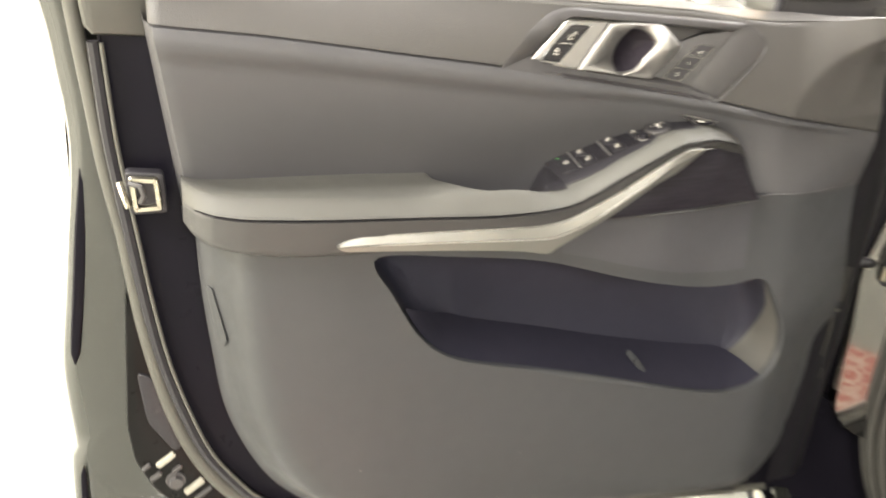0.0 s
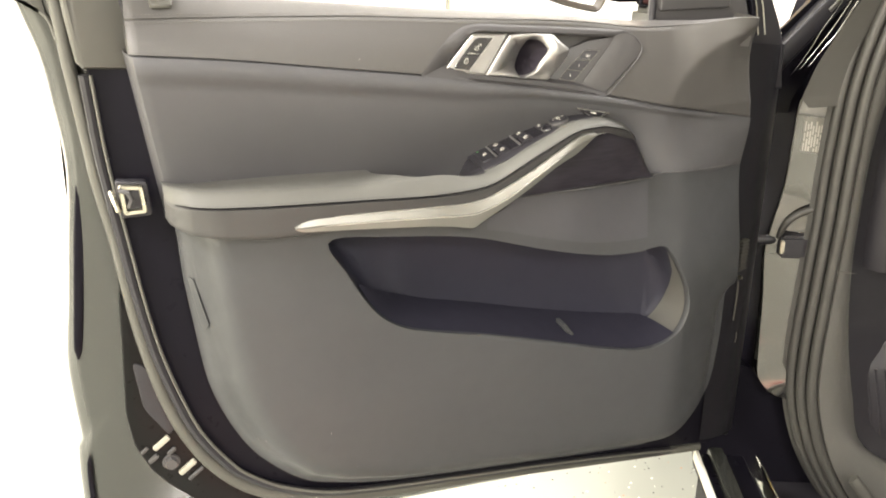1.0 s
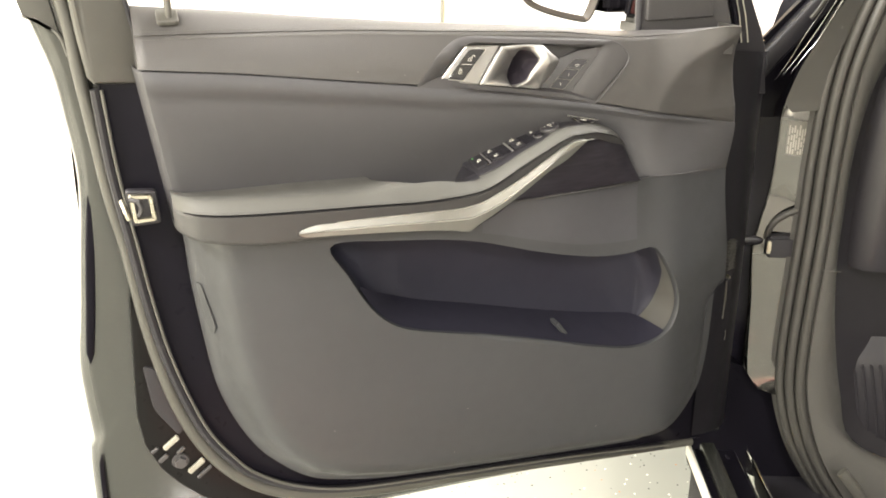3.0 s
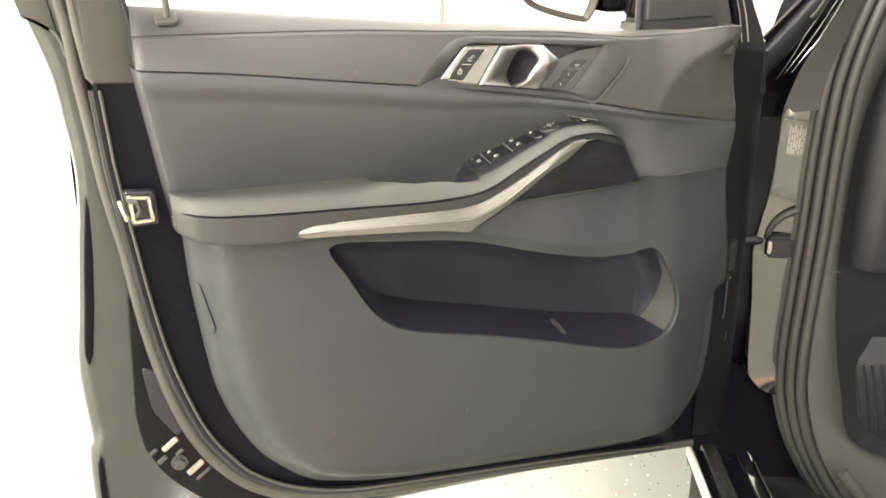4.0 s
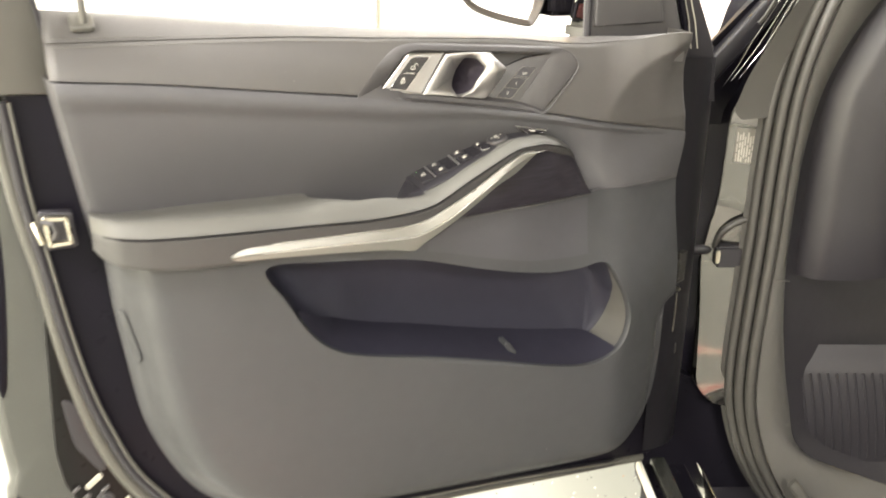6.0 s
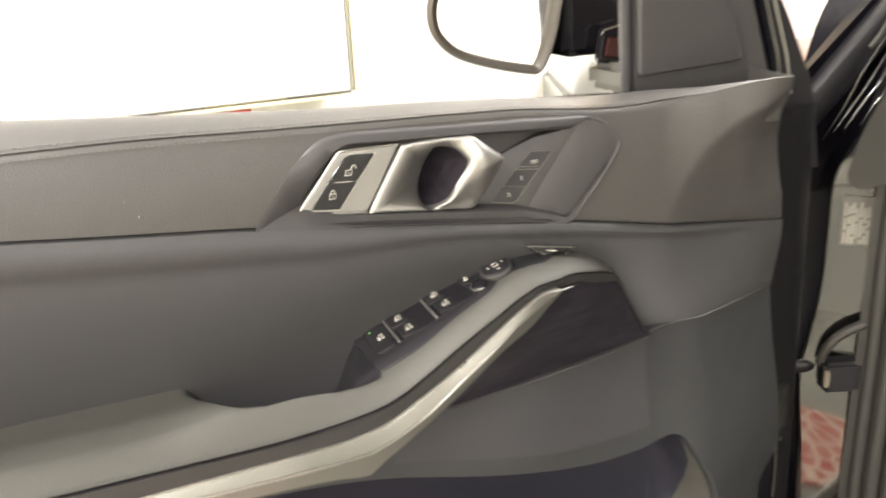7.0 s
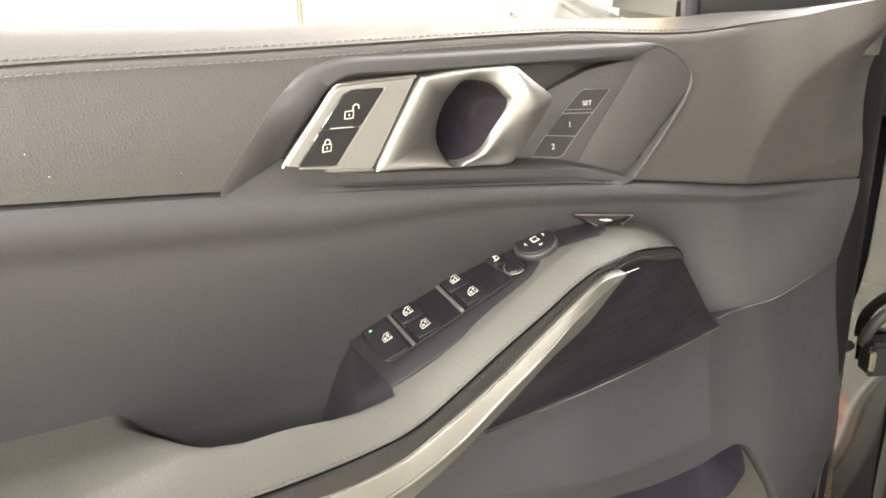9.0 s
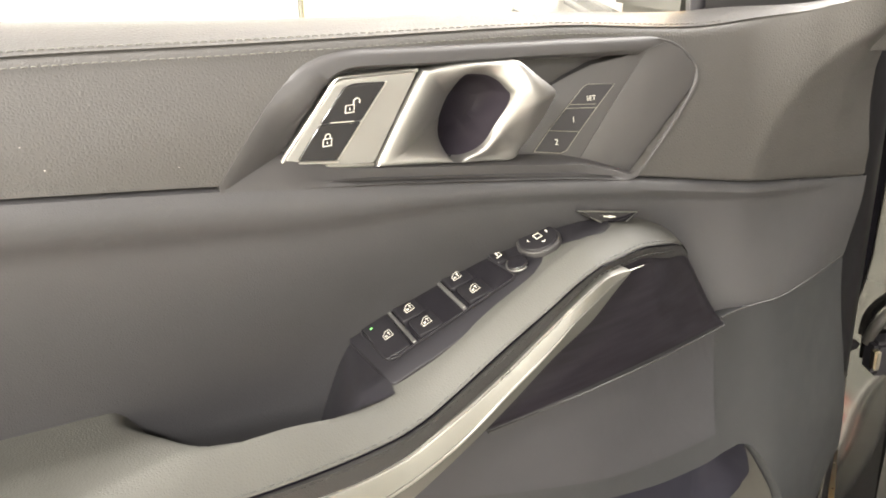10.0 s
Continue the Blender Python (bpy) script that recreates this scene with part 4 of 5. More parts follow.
# rear window frame trim
frame_poly = [(-0.5445, 1.060), (-0.536, 1.0505), (-0.474, 1.046), (-0.4715, 1.0737), (-0.4745, 1.1297), (-0.4835, 1.1624), (-0.545, 1.40), (-0.60, 1.62), (-0.665, 1.62), (-0.615, 1.40), (-0.5570, 1.1639), (-0.5529, 1.1204)]
part("window_frame", slab(frame_poly[::-1], 0.042, 0.10, 0.008, lambda x, z: 0.30 * max(x + 0.522 + 0.25 * max(z - 1.06, 0.0), 0.0)), GREIGE, door, "grey plastic rear window frame trim", sharp=30)
bm = tube([(-0.474, 0.062, 1.06), (-0.4765, 0.062, 1.11), (-0.486, 0.062, 1.165), (-0.545, 0.062, 1.40), (-0.60, 0.062, 1.62)], 0.004, 8)
part("frame_lip", bm, BLACK, door)

# lock pin
bm = slab(rounded([(-0.0145, -0.0155), (0.0145, -0.0155), (0.0145, 0.0155), (-0.0145, 0.0155)], 0.006), 0.0, 0.006, 0.002)
m = Matrix.Translation((-0.433, 0.036, 1.141)) @ Matrix.Rotation(radians(-62), 4, "X")
bmesh.ops.transform(bm, matrix=m, verts=bm.verts[:])
part("pin_escutcheon", bm, GREIGE, door, "grey surround of the lock pin")
bm = tube([(-0.431, 0.034, 1.136), (-0.431, 0.034, 1.150), (-0.4315, 0.034, 1.164), (-0.432, 0.034, 1.170)], lambda u: 0.0050 if u < 0.9 else 0.0034, 10)
part("lock_pin", bm, GREIGE, door, "dull grey door lock pin")

# ---- sail panel, front window frame, mirror ----
sail = rounded([(0.314, 1.080), (0.500, 1.085), (0.490, 1.110), (0.448, 1.236), (0.395, 1.42), (0.303, 1.42)], 0.006)
part("sail_panel", slab(sail, 0.052, 0.068, 0.004), BEZEL, door, "black triangular mirror sail panel", sharp=30)
tw = rounded([(0.322, 1.109), (0.453, 1.113), (0.448, 1.138), (0.440, 1.156), (0.422, 1.181), (0.398, 1.201), (0.372, 1.216), (0.343, 1.228), (0.320, 1.232)], 0.006)
part("tweeter_cover", slab(tw, 0.046, 0.056, 0.003), BEZEL, door, "black tweeter cover")
part("frame_post", tube([(0.314, 0.055, 1.085), (0.3105, 0.055, 1.24), (0.300, 0.055, 1.45)], 0.006, 10), BLACK, door, "black front window channel")
front_frame = [(0.440, 1.24), (0.488, 1.09), (0.500, 0.97), (0.600, 0.97), (0.588, 1.054), (0.576, 1.084), (0.543, 1.149), (0.492, 1.231), (0.40, 1.42), (0.37, 1.42)]
part("front_frame", slab(front_frame, 0.075, 0.125, 0.006), BLACK, door, "black front window frame", sharp=30)
for dx, r, mm in ((0.0, 0.0045, RUBBER), (0.0075, 0.0011, PLUG), (0.020, 0.0055, PAINT_IN), (0.0275, 0.0010, PLUG), (0.038, 0.0012, PLUG)):
    part("frame_bead", tube([(0.494 + dx * 1.3, 0.069, 1.065), (0.487 + dx * 1.2, 0.069, 1.11), (0.448 + dx, 0.069, 1.24), (0.392 + dx, 0.069, 1.42)], r, 8), mm, door, "thin bead along the window frame")

hp = [tuple(p) for p in smooth_line([(0.25, 1.25), (0.228, 1.225), (0.2156, 1.1803), (0.2132, 1.1604), (0.2185, 1.1365), (0.2404, 1.1111), (0.2796, 1.0948), (0.3296, 1.0832), (0.3451, 1.085), (0.3569, 1.1074), (0.3659, 1.1378), (0.3721, 1.1712), (0.385, 1.215), (0.378, 1.262), (0.32, 1.275)], 90, True)]


def mirror_ring(d, y):
    return [(a, y - 0.02 - 0.35 * (a - 0.38), b) for a, b in inset(hp, d)]


rows = [mirror_ring(0.0150, 0.335), mirror_ring(0.0130, 0.300), mirror_ring(0.0110, 0.2930), mirror_ring(0.0040, 0.2900), mirror_ring(0.0, 0.297)]
for k, y in ((1.02, 0.315), (1.0, 0.36), (0.9, 0.41), (0.7, 0.45), (0.4, 0.47)):
    rows.append([(0.30 + (a - 0.30) * k + 0.6 * max(y - 0.297, 0), y - 0.02 - 0.35 * (a - 0.38), 1.175 + (b - 1.175) * k) for a, b in hp])
bm = bmesh.new()
g = rows_mesh(bm, rows, True)
cap(bm, g[-1])
mirror = part("door_mirror", bm, MIRRORCASE, door, "black door mirror housing")
bm = bmesh.new()
cap(bm, [bm.verts.new((x, y + 0.10 * (z - 1.085), z)) for x, y, z in mirror_ring(0.0122, 0.300)])
part("mirror_glass", bm, MIRROR, mirror, "bright mirror glass", smooth=False)
bm = bmesh.new()
box(bm, pose(0.425, 0.31, 1.18, 0, 0, 0), 0.105, 0.07, 0.16, 0.010)
part("mirror_arm", bm, GLOSS, mirror, "glossy black mirror arm")
# painted foot; the bright reflection on it is put into a paler grey
bm = bmesh.new()
box(bm, pose(0.470, 0.24, 1.072, 0, 4, 0), 0.11, 0.12, 0.036, 0.010)
part("mirror_foot", bm, GREIGE, mirror, "mirror foot greyed for the pale reflection on it")
bm = bmesh.new()
box(bm, pose(0.436, 0.262, 1.112, 0, 10, 0), 0.054, 0.012, 0.046, 0.005)
lens_case = part("lens_case", bm, GLOSS, mirror, "glossy black lens case")
bm = bmesh.new()
box(bm, pose(0.434, 0.2548, 1.110, 0, 10, 0), 0.036, 0.004, 0.026, 0.002)
part("indicator_lens", bm, LENS, lens_case, "small dull red lens")
part("case_edge", tube([(0.411, 0.2555, 1.128), (0.415, 0.2550, 1.133), (0.455, 0.2550, 1.140)], 0.0012, 6), STEEL, lens_case, "thin shiny edge")

# ---- handle bezel ----
def blift(x, z):
    """Depth of the bezel floor."""
    return float(np.interp(x, [-0.10, 0.0, 0.11, 0.27], [-0.004, 0.0, 0.0035, -0.0125]))


BOTTOM = [(-0.11, 1.029), (-0.052, 1.027), (0.006, 1.021), (0.084, 1.010), (0.153, 1.000), (0.212, 0.989)]
rows = []
STEP = [((b[0] - a[0]) * 1000, (b[1] - a[1]) * 1000) for a, b in zip(BEZ_S, inset(BEZ_S, 0.001))]
for d, y, w in ((-0.0012, 0.006, 1), (-0.0006, -0.0004, 1), (0.0010, -0.0024, 1), (0.003, -0.0036, 1), (0.0085, -0.0034, 1), (0.0100, -0.0018, 0.95), (0.0115, 0.0022, 0.6), (0.0130, 0.0068, 0.0)):
    r = []
    for (x, z), (ux, uz) in zip(BEZ_S, STEP):
        side = smoothstep(0.195, 0.235, x + 0.3 * (1.06 - z))
        low = (1 - smoothstep(0.006, 0.022, dist_line(BOTTOM, x, z))) * (1 - side)
        wide = d * (1.0 + (0.62 + 0.30 * (1 - low)) * (1 - smoothstep(-0.05, 0.0, x))) * (1 - 0.84 * side) if d > 0 else d
        plane = max(1 - smoothstep(-0.062, -0.020, x + 0.25 * (z - 1.06)), side)
        dd = max(d, 0.0)
        yy = y * (1 - plane) + plane * (0.004 if d < -0.001 else -0.0009 + 0.10 * dd)
        ww = w * (1 - plane) + plane * (1 - (dd / 0.013) ** 2 * (1 - side))
        if d > 0.002:
            yy += 0.011 * low * (1 - plane) * min(w * 1.2, 1.0)
        x, z = x + ux * wide, z + uz * wide
        r.append((x, yy + ww * trim_y(x, z) + (1 - ww) * blift(x, z), z))
    rows.append(r)
bm = bmesh.new()
rows_mesh(bm, rows, True)
bezel = part("handle_bezel", bm, BEZEL, door, "black plastic bezel round the door handle", sharp=45)
lip = [(0.2280, 1.0870), (0.2420, 1.0835), (0.2525, 1.0775), (0.2615, 1.0690), (0.2645, 1.0610), (0.2605, 1.0500), (0.2350, 1.0225), (0.2090, 0.9945)]
part("bezel_lip", tube([(x, trim_y(x, z) - 0.0006, z) for x, z in smooth_line(lip, 60)], lambda u: 0.0003 + 0.0013 * math.sin(u * math.pi) ** 0.5, 8), BEZEL, bezel, "rounded raised lip of the bezel")


def facet_y(x, z):
    """Depth of the floor beside the handle: a ramp up to a slanted crest, then nearly level."""
    d = x - 0.164 - 0.76 * (z - 1.0024)
    return 0.0025 - (0.20 * d if d < 0 else 0.13 * d)


CREST = [(0.2235, 1.0807), (0.2028, 1.0534), (0.1771, 1.0197), (0.164, 1.0024)]
ramp = CREST + [(0.152, 1.003), (0.098, 1.012), (0.112, 1.030), (0.130, 1.050), (0.1485, 1.0603), (0.1636, 1.0665), (0.1811, 1.0727), (0.2036, 1.0762)]
level = [(0.2235, 1.0807), (0.2250, 1.0855), (0.2400, 1.0835), (0.2515, 1.0775), (0.2632, 1.0640), (0.2605, 1.0510), (0.2065, 0.9928), (0.190, 0.996)] + CREST[:0:-1]
part("bezel_floor", slab(ramp[::-1], 0.0, 0.012, 0.0008, facet_y), BEZEL, bezel, "recessed black bezel floor", sharp=40)
part("bezel_floor", slab(level[::-1], 0.0, 0.012, 0.0003, facet_y), BEZEL, bezel, "recessed black bezel floor", sharp=40)
part("bezel_recess", slab([(0.110, 1.086), (0.228, 1.082), (0.228, 1.070), (0.120, 1.030)][::-1], 0.0175, 0.022, 0.0006), BEZEL, bezel, "deep shaded corner of the bezel", sharp=40)
fl = [(-0.078, 1.034), (-0.035, 1.078), (-0.015, 1.090), (0.045, 1.090), (0.002, 1.022), (-0.05, 1.030)]
part("bezel_floor", slab(fl[::-1], 0.006, 0.020, 0.0006, blift), BEZEL, bezel, "recessed black bezel floor", sharp=40)
part("bezel_back", slab([(-0.07, 1.03), (0.0, 1.095), (0.24, 1.086), (0.20, 0.998)][::-1], 0.058, 0.062, 0.001), BLACK, bezel, sharp=40)

# pull handle with its cup
OUTH = [(0.0457, 0.0, 1.0861), (0.0618, -0.002, 1.0874), (0.0845, -0.004, 1.0871), (0.1040, -0.007, 1.0862), (0.1094, -0.008, 1.0857), (0.1224, -0.008, 1.0754), (0.1340, -0.006, 1.0672), (0.1388, -0.004, 1.0630), (0.1394, -0.001, 1.0578), (0.1313, 0.004, 1.0401), (0.1179, 0.004, 1.0263), (0.1089, 0.003, 1.0185), (0.083, 0.001, 1.0218), (0.0448, 0.0, 1.0263), (0.0125, 0.0, 1.0298), (0.0105, 0.0, 1.0312), (0.0282, 0.0, 1.0609), (0.0440, 0.0, 1.0852)]
HOLE = [(0.0795, 0.01, 1.0767), (0.089, 0.0, 1.0778), (0.0957, -0.006, 1.0746), (0.1007, -0.01, 1.0685), (0.1027, -0.012, 1.065), (0.1006, -0.012, 1.0584), (0.092, -0.01, 1.0459), (0.086, -0.004, 1.0332), (0.0748, 0.0, 1.0273), (0.0685, 0.01, 1.025), (0.0655, 0.02, 1.0262), (0.0665, 0.027, 1.031), (0.069, 0.029, 1.039), (0.074, 0.027, 1.055), (0.077, 0.02, 1.067)]
HC = (0.086, 1.052)


def polar3(line, c, n):
    """Radius and depth of a closed 3D line by the angle round c."""
    p = smooth_line(line, 300, True)
    ang = np.arctan2(p[:, 2] - c[1], p[:, 0] - c[0])
    o = np.argsort(ang)
    ang, rad, dep = ang[o], np.hypot(p[:, 0] - c[0], p[:, 2] - c[1])[o], p[:, 1][o]
    th = np.linspace(-math.pi, math.pi, n, endpoint=False)
    wrap = np.concatenate([ang - math.tau, ang, ang + math.tau])
    return th, np.interp(th, wrap, np.tile(rad, 3)), np.interp(th, wrap, np.tile(dep, 3))


TO, RO, DO = polar3(OUTH, HC, 200)
_, RH, DH = polar3(HOLE, HC, 200)
rows = []
for u, lift in ((1.0, 0.014), (1.0, -0.0036), (0.988, -0.0050), (0.965, -0.0057), (0.90, -0.0060), (0.78, -0.006), (0.66, -0.006), (0.54, -0.006), (0.42, -0.006), (0.30, -0.0055), (0.20, -0.005), (0.11, -0.004), (0.04, -0.002), (0.0, 0.001), (-0.05, 0.010), (-0.15, 0.022), (-0.45, 0.030)):
    r = []
    for th, ro, rh, do, dh in zip(TO, RO, RH, DO, DH):
        v = min(max(u, 0.0), 1.0)
        rad = rh + (ro - rh) * v if u >= 0 else rh * (1 + u)
        x, z = HC[0] + rad * math.cos(th), HC[1] + rad * math.sin(th)
        y = do + (dh - do) * smoothstep(0.84, 0.0, v)
        bulge = 0.009 * smoothstep(0.095, 0.122, x) * math.sin(v * math.pi) ** 0.7 if 0 < v < 1 else 0
        r.append((x, min(y + lift - bulge, 0.056), z))
    rows.append(r)
bm = bmesh.new()
rows_mesh(bm, rows[:14], True)
part("pull_handle", bm, SATIN, bezel, "satin silver inner pull handle", sharp=50)
bm = bmesh.new()
g = rows_mesh(bm, rows[13:], True)
cap(bm, g[-1])
part("handle_cup", bm, mat("cup_plastic", (0.021, 0.0175, 0.0235), 0.5, grain=0.1, scale=900, spec=0.3), bezel, "black cup behind the pull handle", sharp=45)

LOCKF = rounded([(-0.0501, 1.0385), (-0.0492, 1.0445), (-0.0141, 1.0862), (-0.004, 1.0878), (0.0427, 1.0868), (0.0088, 1.0305)], 0.004, 4)
part("lock_surround", slab(LOCKF, -0.0035, 0.010, 0.0022, blift), SATIN, bezel, "satin silver lock button surround", sharp=14)
edge = [(0.0088, 1.0310), (-0.030, 1.0362), (-0.0475, 1.0388), (-0.0498, 1.0410), (-0.0488, 1.0448), (-0.0300, 1.0670), (-0.0145, 1.0855), (-0.0105, 1.0870), (-0.004, 1.0874), (0.0415, 1.0864)]
part("surround_edge", tube([(x, -0.0030 + blift(x, z), z) for x, z in smooth_line(edge, 60)], 0.0013, 8), BRIGHT, bezel, "bright rounded edge of the surround")
for ln in ([(-0.0152, 1.0386), (0.0022, 1.0603), (0.0199, 1.0822)], [(-0.0405, 1.0404), (-0.0150, 1.0371)]):
    part("button_edge", tube([(x, -0.0038 + blift(x, z), z) for x, z in ln], 0.0006, 6), BRIGHT, bezel, "thin bright line beside the buttons")
LB1 = [(-0.0412, 1.0418), (-0.0161, 1.0383), (0.0013, 1.0602), (-0.0257, 1.0616)]
LB2 = [(-0.0255, 1.0619), (0.0015, 1.0605), (0.0190, 1.0822), (-0.0021, 1.0835), (-0.0085, 1.0819)]
for q in (LB1, LB2):
    part("lock_button", slab(rounded(q, 0.002), -0.0048, -0.001, 0.0006, blift), GLOSS, bezel, "glossy black lock button", sharp=9)


def strokes(lines, r, place, name, parent, material=ICON, label=""):
    bm = bmesh.new()
    for ln in lines:
        tube([place(u, v) for u, v in ln], r, 5, bm=bm)
    return part(name, bm, material, parent, label)


def circle(cx, cz, r, a0=0, a1=360, n=14):
    return [(cx + r * math.cos(radians(a0 + (a1 - a0) * k / n)), cz + r * math.sin(radians(a0 + (a1 - a0) * k / n))) for k in range(n + 1)]


def on_bezel(cx, cz, s, y=-0.0052):
    def at(u, v):
        x, z = cx + s * (u + 0.15 * v), cz + s * v
        return (x, y + blift(x, z), z)
    return at


body_sq = [(-0.5, -0.6), (0.5, -0.6), (0.5, 0.2), (-0.5, 0.2), (-0.5, -0.6)]
strokes([body_sq, [(-0.3, 0.2)] + circle(0, 0.45, 0.3, 180, 0) + [(0.3, 0.2)], [(0, -0.1), (0, -0.35)]], 0.00028, on_bezel(-0.0216, 1.0517, 0.0054), "lock_icon", bezel, label="white closed padlock mark")
strokes([body_sq, [(0.4, 0.2)] + circle(0.75, 0.5, 0.35, 180, 0) + [(1.1, 0.3)], [(0, -0.1), (0, -0.35)]], 0.00028, on_bezel(-0.0057, 1.0700, 0.0056), "unlock_icon", bezel, label="white open padlock mark")
strokes([[(-1.3, 0.1), (1.3, -0.1)]], 0.00025, on_bezel(-0.0112, 1.0616, 0.0060), "divider_line", bezel)

# seat memory buttons
MEM = [(0.1347, 1.0170), (0.1543, 1.0141), (0.1587, 1.0159), (0.1687, 1.0278), (0.1825, 1.0432), (0.1968, 1.0585), (0.1774, 1.0598), (0.1734, 1.0582), (0.1597, 1.0446), (0.1463, 1.0306)]
for q, tx, tc in (([MEM[0], MEM[1], MEM[2], MEM[3], MEM[9]], "2", (0.1514, 1.0222)), ([MEM[9], MEM[3], MEM[4], MEM[8]], "1", (0.1648, 1.0364)), ([MEM[8], MEM[4], MEM[5], MEM[6], MEM[7]], "SET", (0.1786, 1.0501))):
    b = part("memory_button", slab(inset(q, 0.0004)[::-1], -0.0012, 0.004, 0.0005, facet_y), BLACK, bezel, "black seat memory button", sharp=9)
    cx, cz = tc
    cu = bpy.data.curves.new("text", "FONT")
    cu.body, cu.size, cu.align_x, cu.align_y = tx, 0.0056 if len(tx) == 1 else 0.0046, "CENTER", "CENTER"
    cu.extrude, cu.offset = 0.0001, -0.00006
    tmp = new("text", cu)
    me = bpy.data.meshes.new_from_object(tmp.evaluated_get(bpy.context.evaluated_depsgraph_get()))
    bpy.data.objects.remove(tmp)
    me.transform(pose(cx, 0, cz, 90, 0, 0))
    bmt = bmesh.new()
    bmt.from_mesh(me)
    for v in bmt.verts:
        v.co.y += facet_y(v.co.x, v.co.z) - 0.0014
    part("button_text", bmt, ICON, bezel, "white button lettering", smooth=False)
DIV = [[MEM[9], MEM[3]], [MEM[8], MEM[4]], [(MEM[8][0] + 0.0034, MEM[8][1] + 0.0024), (MEM[4][0] - 0.0004, MEM[4][1] + 0.0026)]]
strokes([MEM + [MEM[0]]] + DIV, 0.00021, lambda u, v: (u, facet_y(u, v) - 0.0011, v), "button_outline", bezel, PLUG, "thin pale button outline")
part("bezel_blade", tube([(0.093, 0.000, 1.0165), (0.12, -0.001, 1.0135), (0.146, 0.000, 1.0106)], lambda u: 0.0012 * math.sin(u * math.pi) + 0.0002, 6), SATIN, bezel, "thin silver blade")

# ---- window switch pack on the armrest ----
# its face: u along the slope, v towards the cabin; (x, y) as seen from above
def pk(x, y, up=0.0):
    x, y = x * 0.94 + 0.0125, y * 1.16 + 0.0155
    return (x - up * 0.40, y - up * 0.08, Z_P(x) + 0.1 * (y + 0.005) + up)


def pad(poly, base, top, bevel=0.0008, dish=None):
    """A plate lying on the switch face: poly in (x, y)."""
    bm = bmesh.new()
    rows = [[pk(x, y, base) for x, y in poly]]
    for k in range(4):
        a = k / 3 * math.pi / 2
        q = inset(poly, bevel * (1 - math.cos(a)))
        rows.append([pk(x, y, top - bevel * (1 - math.sin(a)) + (dish(x, y) if dish else 0)) for x, y in q])
    g = rows_mesh(bm, rows, True)
    cap(bm, g[-1])
    return bm


pack_poly = rounded([(-0.017, -0.0525), (0.02, -0.053), (0.10, -0.050), (0.150, -0.0425), (0.168, -0.037), (0.181, -0.029), (0.188, -0.012), (0.184, 0.006), (0.150, 0.012), (0.09, 0.014), (-0.016, 0.010), (-0.022, 0.0)], 0.003)
pack = part("switch_pack", pad(pack_poly, -0.004, 0.0015, 0.001), BLACK, door, "black window switch pack on the armrest", sharp=40)
well = rounded([(-0.010, -0.036), (0.094, -0.036), (0.088, 0.004), (-0.012, 0.002)], 0.006)
part("switch_well", pad(well, -0.001, 0.0020, 0.0004), GLOSS, pack, "glossy black switch well")
part("well_rim", tube([pk(x, y, 0.0020) for x, y in well], 0.0011, 6, closed=True), BLACK, pack, "rounded rim of the switch well")
part("well_line", tube([pk(-0.012 + 0.100 * u, 0.003 + 0.001 * u, 0.0022) for u in np.linspace(0, 1, 14)], 0.0005, 6), SATIN, pack)
part("rear_switch_lock", pad(rounded([(-0.011, -0.034), (0.008, -0.035), (0.010, 0.001), (-0.010, 0.001)], 0.003), 0.0, 0.0034, 0.0008), BLACK, pack, "black child lock switch")
for xb in (0.0115, 0.0510):
    part("switch_bar", pad(rounded([(xb - 0.0012, -0.035), (xb + 0.0012, -0.035), (xb + 0.0012, 0.001), (xb - 0.0012, 0.001)], 0.0006), 0.0, 0.0036, 0.0005), SATIN, pack, "thin silver bar between the switches")


def window_icon(cx, cy, up, s=0.0028):
    def at(u, v):
        return pk(cx + s * u, cy + s * v * 1.25, up)
    return [[(-1.1, -0.85), (1.1, -0.85), (1.1, 0.9), (0.0, 0.9), (-1.1, 0.1), (-1.1, -0.85)], [(-0.75, -0.35), (-0.1, -0.35)], [(-0.75, -0.1), (-0.1, -0.1)], [(0.5, -0.45), (0.5, 0.5)], [(0.25, 0.2), (0.5, 0.5), (0.75, 0.2)]], at


def rocker(x0, y0, w, dp):
    q = rounded([(x0, y0), (x0 + w, y0), (x0 + w, y0 + dp), (x0, y0 + dp)], 0.002)
    def tilt(x, y):
        u = (x - x0) / w
        return 0.0012 - 0.0034 * u * u
    return pad(q, 0.0, 0.0030, 0.0009, tilt)


for x0 in (0.0140, 0.0535):
    for y0, dx in ((-0.034, 0.0025), (-0.0155, 0.0)):
        b = part("window_switch", rocker(x0 + dx, y0, 0.0235, 0.0165), BLACK, pack, "black window rocker switch", sharp=40)
        ln, at = window_icon(x0 + dx + 0.0092, y0 + 0.0080, 0.0042)
        strokes(ln, 0.00026, at, "window_icon", pack, label="white window mark")
ln, at = window_icon(0.0005, -0.0165, 0.0036)
strokes(ln, 0.00026, at, "window_icon", pack, label="white window mark")
part("indicator_led", pad([(-0.0060, -0.0042), (-0.0042, -0.0042), (-0.0042, -0.0032), (-0.0060, -0.0032)], 0.002, 0.0038, 0.0002), GREEN, pack, "small lit green indicator")

